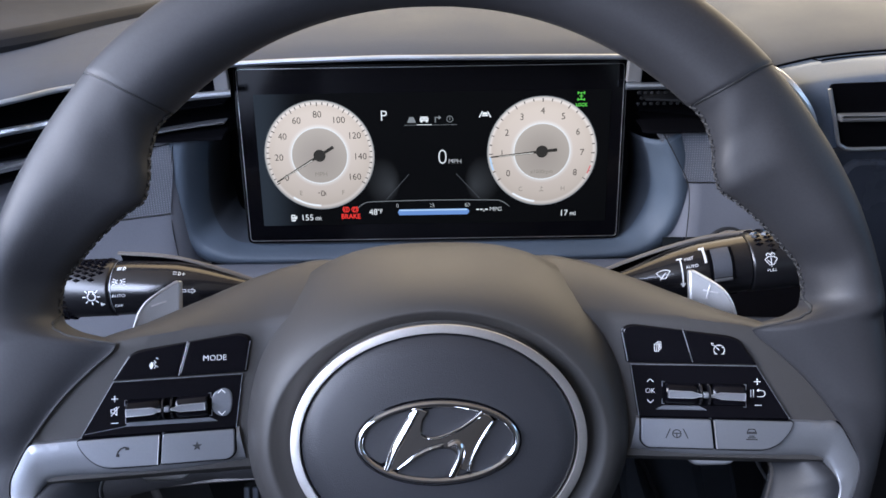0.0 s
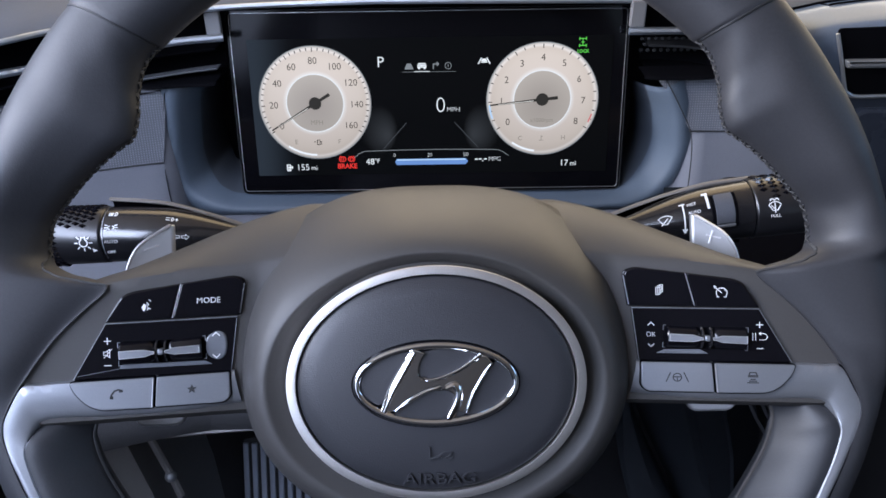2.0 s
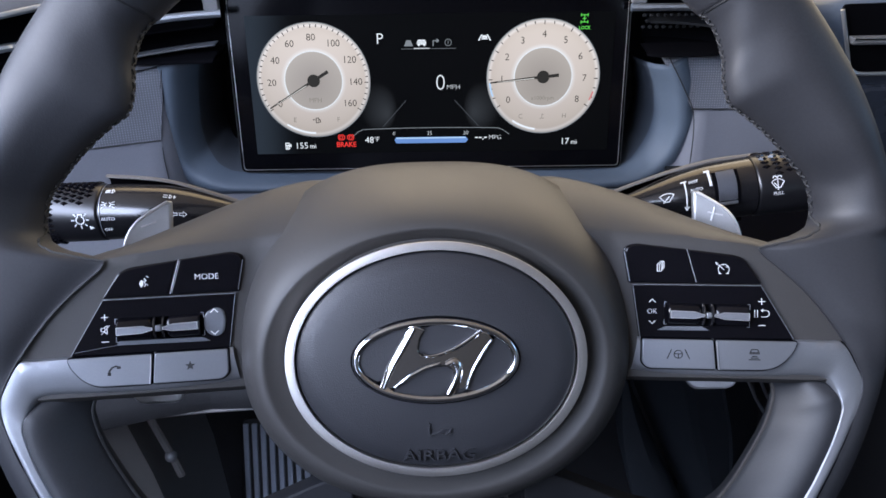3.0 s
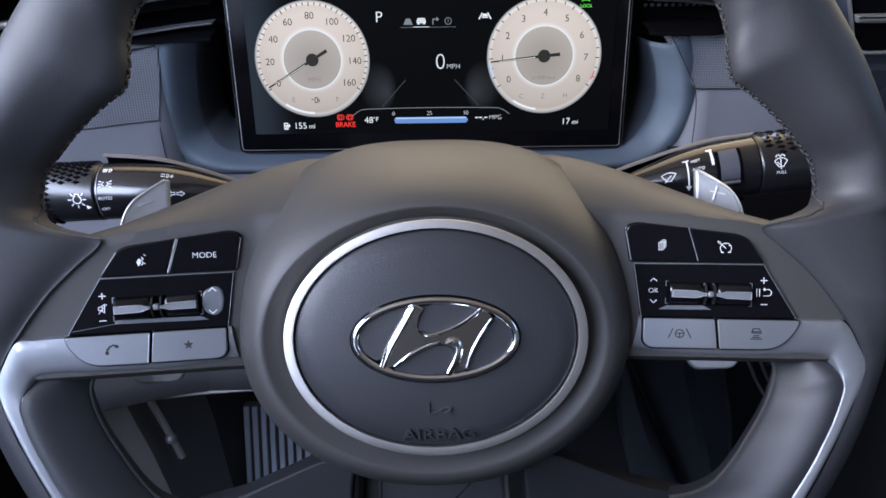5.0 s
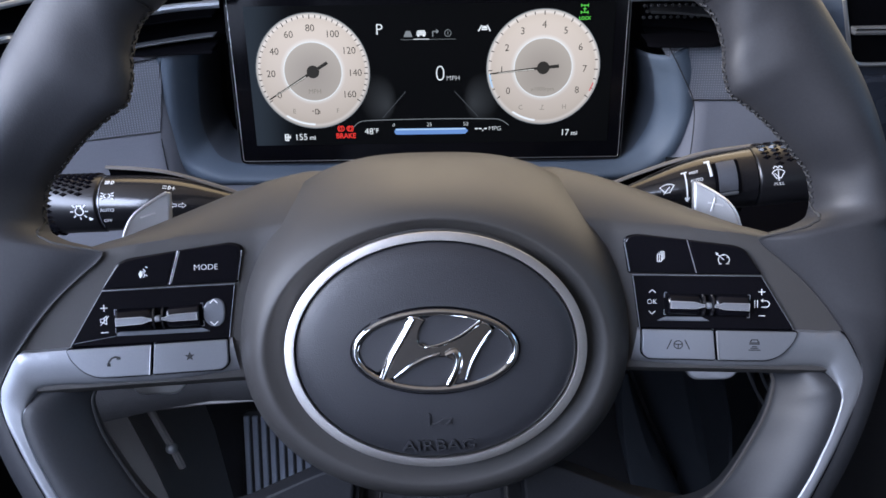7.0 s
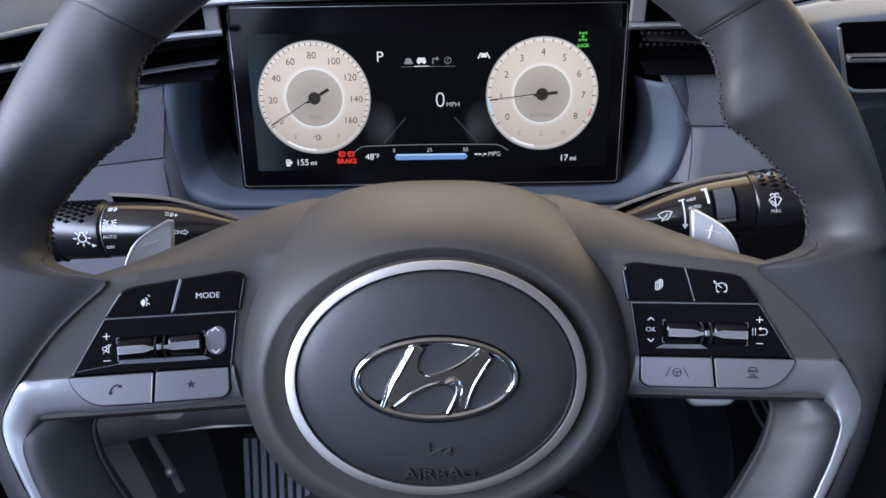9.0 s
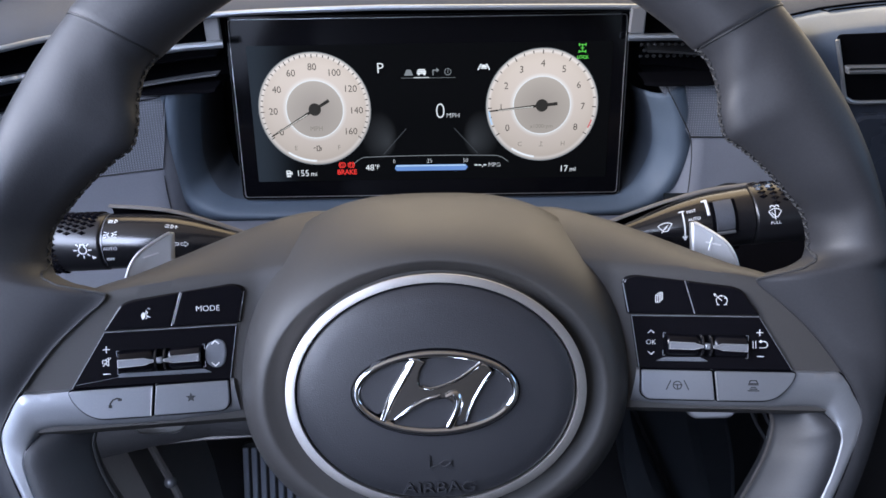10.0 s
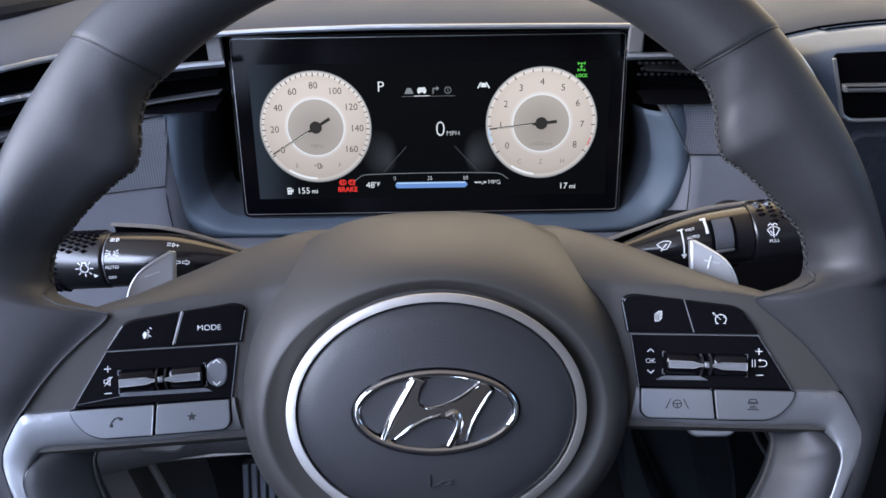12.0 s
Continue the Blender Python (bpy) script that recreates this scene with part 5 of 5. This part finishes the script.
def dial(cx, cy, numbers, r, needle, tail, ticks, long_every):
    ob = part("dial", slab(ellipse(r, r, k=96), 0, 0.0002, 0.00005), DIAL, display, "cream round dial")
    ob.location = (cx, cy, 0.0003)
    on_screen("dial_rim", ribbon([arc(0, 0, r, 0, 360, 96)], 0.0005, 0.0001), DIM, 0, 0, 0.0003, ob)
    n = len(numbers)
    for i, t in enumerate(numbers):
        a = radians(213.0 - 246.0 * i / (n - 1))
        rr = 0.0276 if n == 9 and numbers[1] == "1" else 0.0280
        on_screen("dial_number", lettering(t, 0.0044, 0.00008, stretch=.97, weight=-.00003), INK, rr * math.cos(a), rr * math.sin(a), 0.0004, ob)
    bm = bmesh.new()
    for i in range(ticks + 1):
        a = radians(213.0 - 246.0 * i / ticks)
        r0 = r * (0.905 if i % long_every == 0 else 0.925)
        ribbon([[(r0 * math.cos(a), r0 * math.sin(a)), (r * 0.965 * math.cos(a), r * 0.965 * math.sin(a))]], 0.0006, 0.0001, bm=bm)
    on_screen("dial_ticks", bm, INK, 0, 0, 0.0003, ob)
    on_screen("dial_ring", ribbon([arc(0, 0, r * .512, 0, 360, 72)], 0.0004, 0.0001), WHITE, 0, 0, 0.0003, ob)
    a = radians(needle)
    d = Vector((math.cos(a), math.sin(a)))
    nn = Vector((-d.y, d.x))
    on_screen("dial_boss", slab(ellipse(.0042, .0042, k=24), 0, .0001, .00003), NEEDLE, 0, 0, 0.0004, ob)
    on_screen("needle", slab([d * .0355 + nn * .0004, d * -tail + nn * .0010, d * -tail - nn * .0012, d * .0355 - nn * .0005], 0, .0001, .00002), NEEDLE, 0, 0, 0.0006, ob)
    on_screen("needle_light", slab([d * .0300 + nn * .0002, d * .006 + nn * .0005, d * .006 - nn * .0001, d * .0300 - nn * .0001], 0, .0001, .00002), NEEDLE_LIGHT, 0, 0, 0.0008, ob)
    on_screen("needle_tail", slab([d * .004 + nn * .0012, d * -.003 + nn * .0013, d * -.003 - nn * .0013, d * .004 - nn * .0012], 0, .0001, .00002), NEEDLE, 0, 0, 0.0009, ob)
    return ob


speed = dial(-.0776, -.0009, ["0", "20", "40", "60", "80", "100", "120", "140", "160"], .0377, 210.6, .0115, 40, 5)
revs = dial(.0757, -.0004, ["0", "1", "2", "3", "4", "5", "6", "7", "8"], .0376, 185.6, .0105, 24, 3)
on_screen("dial_lettering", lettering("MPH", 0.0030, 0.00008), INK_SOFT, 0.0004, -.0130, 0.0004, speed)
on_screen("dial_lettering", lettering("x1000rpm", 0.0026, 0.00008), INK_SOFT, 0.0, -.0140, 0.0004, revs)
for ob, l, r in ((speed, "E", "F"), (revs, "C", "H")):
    on_screen("gauge_letter", lettering(l, 0.0030, 0.00008), INK_SOFT, -.0145, -.0262, 0.0004, ob)
    on_screen("gauge_letter", lettering(r, 0.0030, 0.00008), INK_SOFT, .0150, -.0262, 0.0004, ob)
    on_screen("gauge_arc", ribbon([arc(0, 0, .0352, 236, 268 if ob is speed else 262, 14)], 0.0013, 0.0001), WHITE, 0, 0, 0.0004, ob)
on_screen("fuel_mark", ribbon([[(-.0012, -.0016), (-.0012, .0016), (.0006, .0016), (.0006, -.0016), (-.0012, -.0016)], [(.0006, .0004), (.0016, .0004), (.0016, -.0014)], [(-.0034, .0004), (-.0022, .0004)]], .0005, .0001), INK, 0.001, -.0265, 0.0004, speed)
on_screen("heat_mark", ribbon([[(0, .0018), (0, -.0010)], [(-.0014, -.0014), (.0014, -.0014)], [(0, .0012), (.0010, .0012)]], .0004, .0001), INK_SOFT, 0.0, -.0262, 0.0004, revs)
on_screen("rev_arc", ribbon([arc(0, 0, .0358, 186, 200, 8)], 0.0012, 0.0001), PALE_BLUE, 0, 0, 0.0004, revs)
on_screen("red_zone", ribbon([arc(0, 0, .0352, 334, 343, 5)], 0.0010, 0.0001), glow("screen_pink", (.9, .25, .25), .6), 0, 0, 0.0004, revs)

on_screen("gear_letter", lettering("P", 0.0068, 0.00008, weight=-.00008), WHITE, -.0325, .0254)
on_screen("speed_figure", lettering("0", 0.0103, 0.00008, stretch=0.96, weight=-0.00030), WHITE, .0071, -.0036)
on_screen("unit_lettering", lettering("MPH", 0.0032, 0.00008, weight=-.00010), WHITE, .0157, -.0064)
on_screen("range_figure", lettering("155", 0.0042, 0.00008, weight=-.00002), WHITE, -.0890, -.0450)
on_screen("range_unit", lettering("mi", 0.0031, 0.00008), WHITE, -.0812, -.0454)
on_screen("pump_mark", ribbon([[(-.0014, -.0020), (.0008, -.0020), (.0008, .0020), (-.0014, .0020), (-.0014, -.0020)], [(-.0014, .0004), (.0008, .0004)], [(-.0003, -.0018), (-.0003, .0002)], [(.0008, .0004), (.0020, -.0004), (.0020, .0012)]], .0007, .0001), WHITE, -.0985, -.0450)
on_screen("temperature_figure", lettering("48", 0.0042, 0.00008, weight=-.00002), WHITE, -.0422, -.0417)
on_screen("temperature_unit", lettering("°F", 0.0030, 0.00008), WHITE, -.0374, -.0412)
on_screen("economy_lettering", lettering("MPG", 0.0030, 0.00008, weight=-.00008), WHITE, .0440, -.0408)
on_screen("economy_figure", ribbon([[(-.0050, 0), (-.0034, 0)], [(-.0024, 0), (-.0008, 0)], [(.0001, -.0012), (.0004, -.0012)], [(.0012, 0), (.0028, 0)]], .0008, .0001), WHITE, .0355, -.0407)
on_screen("trip_figure", lettering("17", 0.0042, 0.00008, weight=-.00002), WHITE, .0920, -.0443)
on_screen("trip_unit", lettering("mi", 0.0031, 0.00008), WHITE, .0984, -.0447)
on_screen("brake_lettering", lettering("BRAKE", 0.0033, 0.00008, stretch=.95, weight=.0001), RED, -.0582, -.0445)
on_screen("brake_mark", ribbon([arc(-.0026, 0, .0017, 0, 360, 14), arc(.0026, 0, .0017, 0, 360, 14), arc(-.0026, 0, .0026, 130, 230, 8), arc(.0026, 0, .0026, -50, 50, 8), [(-.0026, -.0009), (-.0026, .0009)], [(.0022, -.0009), (.0022, .0009), (.0030, .0006)]], .0006, .0001), RED, -.0582, -.0394)
on_screen("lock_lettering", lettering("LOCK", 0.0020, 0.00008, weight=.00006), GREEN, .1018, .0309)
on_screen("axle_mark", ribbon([[(-.0020, .0022), (.0020, .0022)], [(-.0020, -.0022), (.0020, -.0022)], [(0, .0022), (0, -.0022)], [(-.0022, .0030), (-.0022, .0014)], [(.0022, .0030), (.0022, .0014)], [(-.0022, -.0030), (-.0022, -.0014)], [(.0022, -.0030), (.0022, -.0014)], [(-.0010, 0), (.0010, 0)]], .0005, .0001), GREEN, .1014, .0368)
# lane mark, tabs, route lines
on_screen("lane_warning_mark", ribbon([[(-.0038, -.0018), (-.0018, .0018)], [(.0038, -.0018), (.0018, .0018)], [(-.0016, .0002), (.0016, .0002)], [(-.0012, .0010), (.0012, .0010)], [(-.0018, -.0008), (.0018, -.0008)]], .0008, .0001), WHITE, .0364, .0256)
on_screen("tab_road", slab([(-.0030, -.0018), (.0030, -.0018), (.0014, .0020), (-.0014, .0020)], 0, .0001, .00003), DIM, -.0136, .0225)
on_screen("tab_car", ribbon([[(-.0022, .0016), (.0022, .0016)], [(-.0028, .0005), (.0028, .0005)], [(-.0028, -.0006), (.0028, -.0006)], [(-.0022, -.0015), (-.0014, -.0015)], [(.0014, -.0015), (.0022, -.0015)]], .0009, .0001), WHITE, -.0050, .0227)
on_screen("tab_turn", ribbon([[(-.0014, -.0020), (-.0014, .0012), (.0020, .0012)], [(.0010, .0022), (.0022, .0012), (.0010, .0002)]], .0007, .0001), DIM, .0040, .0228)
on_screen("tab_info", ribbon([arc(0, 0, .0021, 0, 360, 16), [(0, -.0008), (0, .0010)]], .0004, .0001), DIM, .0125, .0228)
on_screen("tab_underline", ribbon([[(-.0090, 0), (.0010, 0)]], .0005, .0001), WHITE, -.0010, .0192)
on_screen("tab_underline", ribbon([[(-.0180, 0), (.0180, 0)]], .0002, .0001), DIM, -.0005, .0190)
on_screen("economy_bar", slab([(-.0250, 0), (-.0238, -.0021), (.0238, -.0021), (.0256, 0), (.0238, .0021), (-.0238, .0021)], 0, .0001, .00003), BLUE, .0, -.0420)
on_screen("economy_bar_light", slab([(-.0240, .0012), (.0240, .0012), (.0236, .0021), (-.0236, .0021)], 0, .0001, .00003), PALE_BLUE, .0, -.0422, .0007)
for t, x in (("0", -.0252), ("25", -.0008), ("50", .0240)):
    on_screen("scale_figure", lettering(t, 0.0026, 0.00008, weight=-.00008), WHITE, x, -.0374)
on_screen("arch_line", ribbon([smooth_path([(-.0530, -.0385), (-.0480, -.0350), (-.0400, -.0340), (0, -.0335), (.0400, -.0340), (.0480, -.0350), (.0535, -.0385)], 6)], .0004, .0001), DIM)
for s in (-1, 1):
    on_screen("route_line", ribbon([[(s * .0325, -.0325), (s * .0165, -.0150)]], .0006, .0001), FAINT)
# soft pools of light beside the dials, in many thin steps
for i in range(14):
    pool = glow("screen_pool", (.55, .60, .68), .0030 + .0034 * i)
    for sx in (-1, 1):
        w = 1 - 0.066 * i
        pts = ellipse(.0125 * w, .0165 * w, sx * (.0350 - .0004 * i), -.0195 - .0003 * i, 28)
        on_screen("light_pool", slab(pts, 0, .000012, .000004), pool, 0, 0, .00026 + .000015 * i)


# ---------------------------------------------------------------- printing on the stalks
ray_lines = [[(.0031 * math.cos(a), .0031 * math.sin(a)), (.0046 * math.cos(a), .0046 * math.sin(a))] for a in [math.pi * i / 4 for i in range(8) if i != 2]]
on_stalk("lamp_mark", ribbon([arc(0, 0, .0021, 120, 420, 12), [(-.0011, .0018), (-.0011, .0030), (.0011, .0030), (.0011, .0018)]] + ray_lines, .0006, .0001), LS, .0805, 14)
on_stalk("pointer_mark", slab([(-.0010, -.0012), (.0014, 0), (-.0010, .0012)], 0, .0001, .00003), LS, .0752, -2)
XA = .0662
on_stalk("auto_lettering", lettering("AUTO", .0021, .0001, stretch=1.0, weight=-.00004), LS, XA, 14, size=.86)
on_stalk("off_lettering", lettering("OFF", .0019, .0001, stretch=1.05), LS, XA + .0010, -9, size=.86)
on_stalk("side_lamp_mark", ribbon([arc(-.0008, 0, .0010, 90, 270, 6), arc(.0008, 0, .0010, -90, 90, 6), [(-.0022, .0012), (-.0036, .0018)], [(-.0024, 0), (-.0038, 0)], [(-.0022, -.0012), (-.0036, -.0018)], [(.0022, .0012), (.0036, .0018)], [(.0024, 0), (.0038, 0)], [(.0022, -.0012), (.0036, -.0018)]], .0005, .0001), LS, XA - .0003, 42, size=.9)
on_stalk("head_lamp_mark", ribbon([arc(.0004, 0, .0014, -90, 90, 8), [(.0004, .0014), (.0004, -.0014)], [(-.0034, .0010), (-.0008, .0010)], [(-.0034, 0), (-.0008, 0)], [(-.0034, -.0010), (-.0008, -.0010)]], .0005, .0001), LS, XA - .0008, 72, size=.85)
hollow = [(-.0022, .0009), (.0006, .0009), (.0006, .0020), (.0030, 0), (.0006, -.0020), (.0006, -.0009), (-.0022, -.0009), (-.0022, .0009)]
on_stalk("turn_arrow", ribbon([[(x + .0030, y) for x, y in hollow], [(-x - .0030, y) for x, y in hollow]], .0005, .0001), LS, .0306, 25, size=.68)
on_stalk("beam_mark", ribbon([arc(.0004, 0, .0014, -90, 90, 6), [(.0004, .0014), (.0004, -.0014)], [(-.0034, .0010), (-.0008, .0010)], [(-.0034, -.0008), (-.0008, -.0008)], [(.0036, -.0012), (.0036, .0012)], [(.0026, 0), (.0046, 0)]], .0005, .0001), LS, .0358, 64, size=.75)
on_stalk("knob_line", ribbon([[(0, -.0180 + .038 * i / 24) for i in range(25)]], .0003, .0001), LS, .0706, 40, SATIN)

on_stalk("washer_mark", ribbon([[(-.0038, .0010), (-.0014, -.0026), (.0014, -.0026), (.0038, .0010)], arc(0, -.0018, .0046, 38, 142, 8), [(0, -.0040), (0, .0020)], [(-.0022, .0005), (.0002, -.0022)], arc(-.0014, .0036, .0012, 0, 180, 5), arc(.0014, .0036, .0012, 0, 180, 5)], .0006, .0001), RS, .0734, 29, size=.82)
on_stalk("pull_lettering", lettering("PULL", .0020, .0001, stretch=1.0), RS, .0736, 11, size=.8)
on_stalk("wiper_mark", ribbon([[(-.0046, .0022), (-.0014, -.0022), (.0014, -.0022), (.0046, .0022)], arc(0, -.0040, .0078, 52, 128, 8), [(-.0026, -.0030), (.0016, .0016)]], .0006, .0001), RS, .0200, 31, size=.72)
on_stalk("scale_line", ribbon([[(0, -.0085 + .0155 * i / 12) for i in range(13)], [(-.0010, -.0065), (0, -.0085), (.0010, -.0065)], [(-.0016, .0070), (.0010, .0070)]], .0007, .0001), RS, .0292, 33)
on_stalk("scale_bar", ribbon([[(0, -.0050 + .0086 * i / 6) for i in range(7)], [(-.0016, .0036), (.0006, .0036)]], .0013, .0001), RS, .0413, 62)
for t, an in (("MIST", 58), ("AUTO", 40), ("LO", 22)):
    on_stalk("scale_lettering", lettering(t, .0015, .0001, "LEFT", stretch=1.0), RS, .0312, an)
# rotary switch set into the wiper stalk
RUBBER = material("grey_rubber", (.075, .08, .095), .42, grain=1500, bump=.1)
rows = []
for i in range(15):
    y = -.0104 + .0206 * i / 14
    h = -.0010 if i in (0, 14) else .0005
    rows.append([(x, y, h + dh) for x, dh in ((-.0064, -.0014), (-.0062, 0), (-.0030, 0), (.0030, 0), (.0062, 0), (.0064, -.0014))])
on_stalk("switch_surround", sheet(rows), RS, .0490, 36, VENT_BLACK, .0, "black switch surround")
on_stalk("switch_ledge", slab(rounded([(-.0046, -.0093), (.0046, -.0093), (.0046, -.0078), (-.0046, -.0078)], .0005, 2), 0, .0012, .0004), RS, .0490, 36, SATIN, .0004, "grey switch ledge")
rows = []
for i in range(9):
    y = -.0072 + .0158 * i / 8
    h = .0011 - .0006 * (2 * i / 8 - 1) ** 2
    rows.append([(x, y, h + dh) for x, dh in ((-.0046, -.0012), (-.0044, 0), (-.0022, .0001), (0, .0001), (.0022, .0001), (.0044, 0), (.0046, -.0012))])
on_stalk("rotary_switch", sheet(rows), RS, .0490, 36, RUBBER, .0004, "dark grey rotary switch")
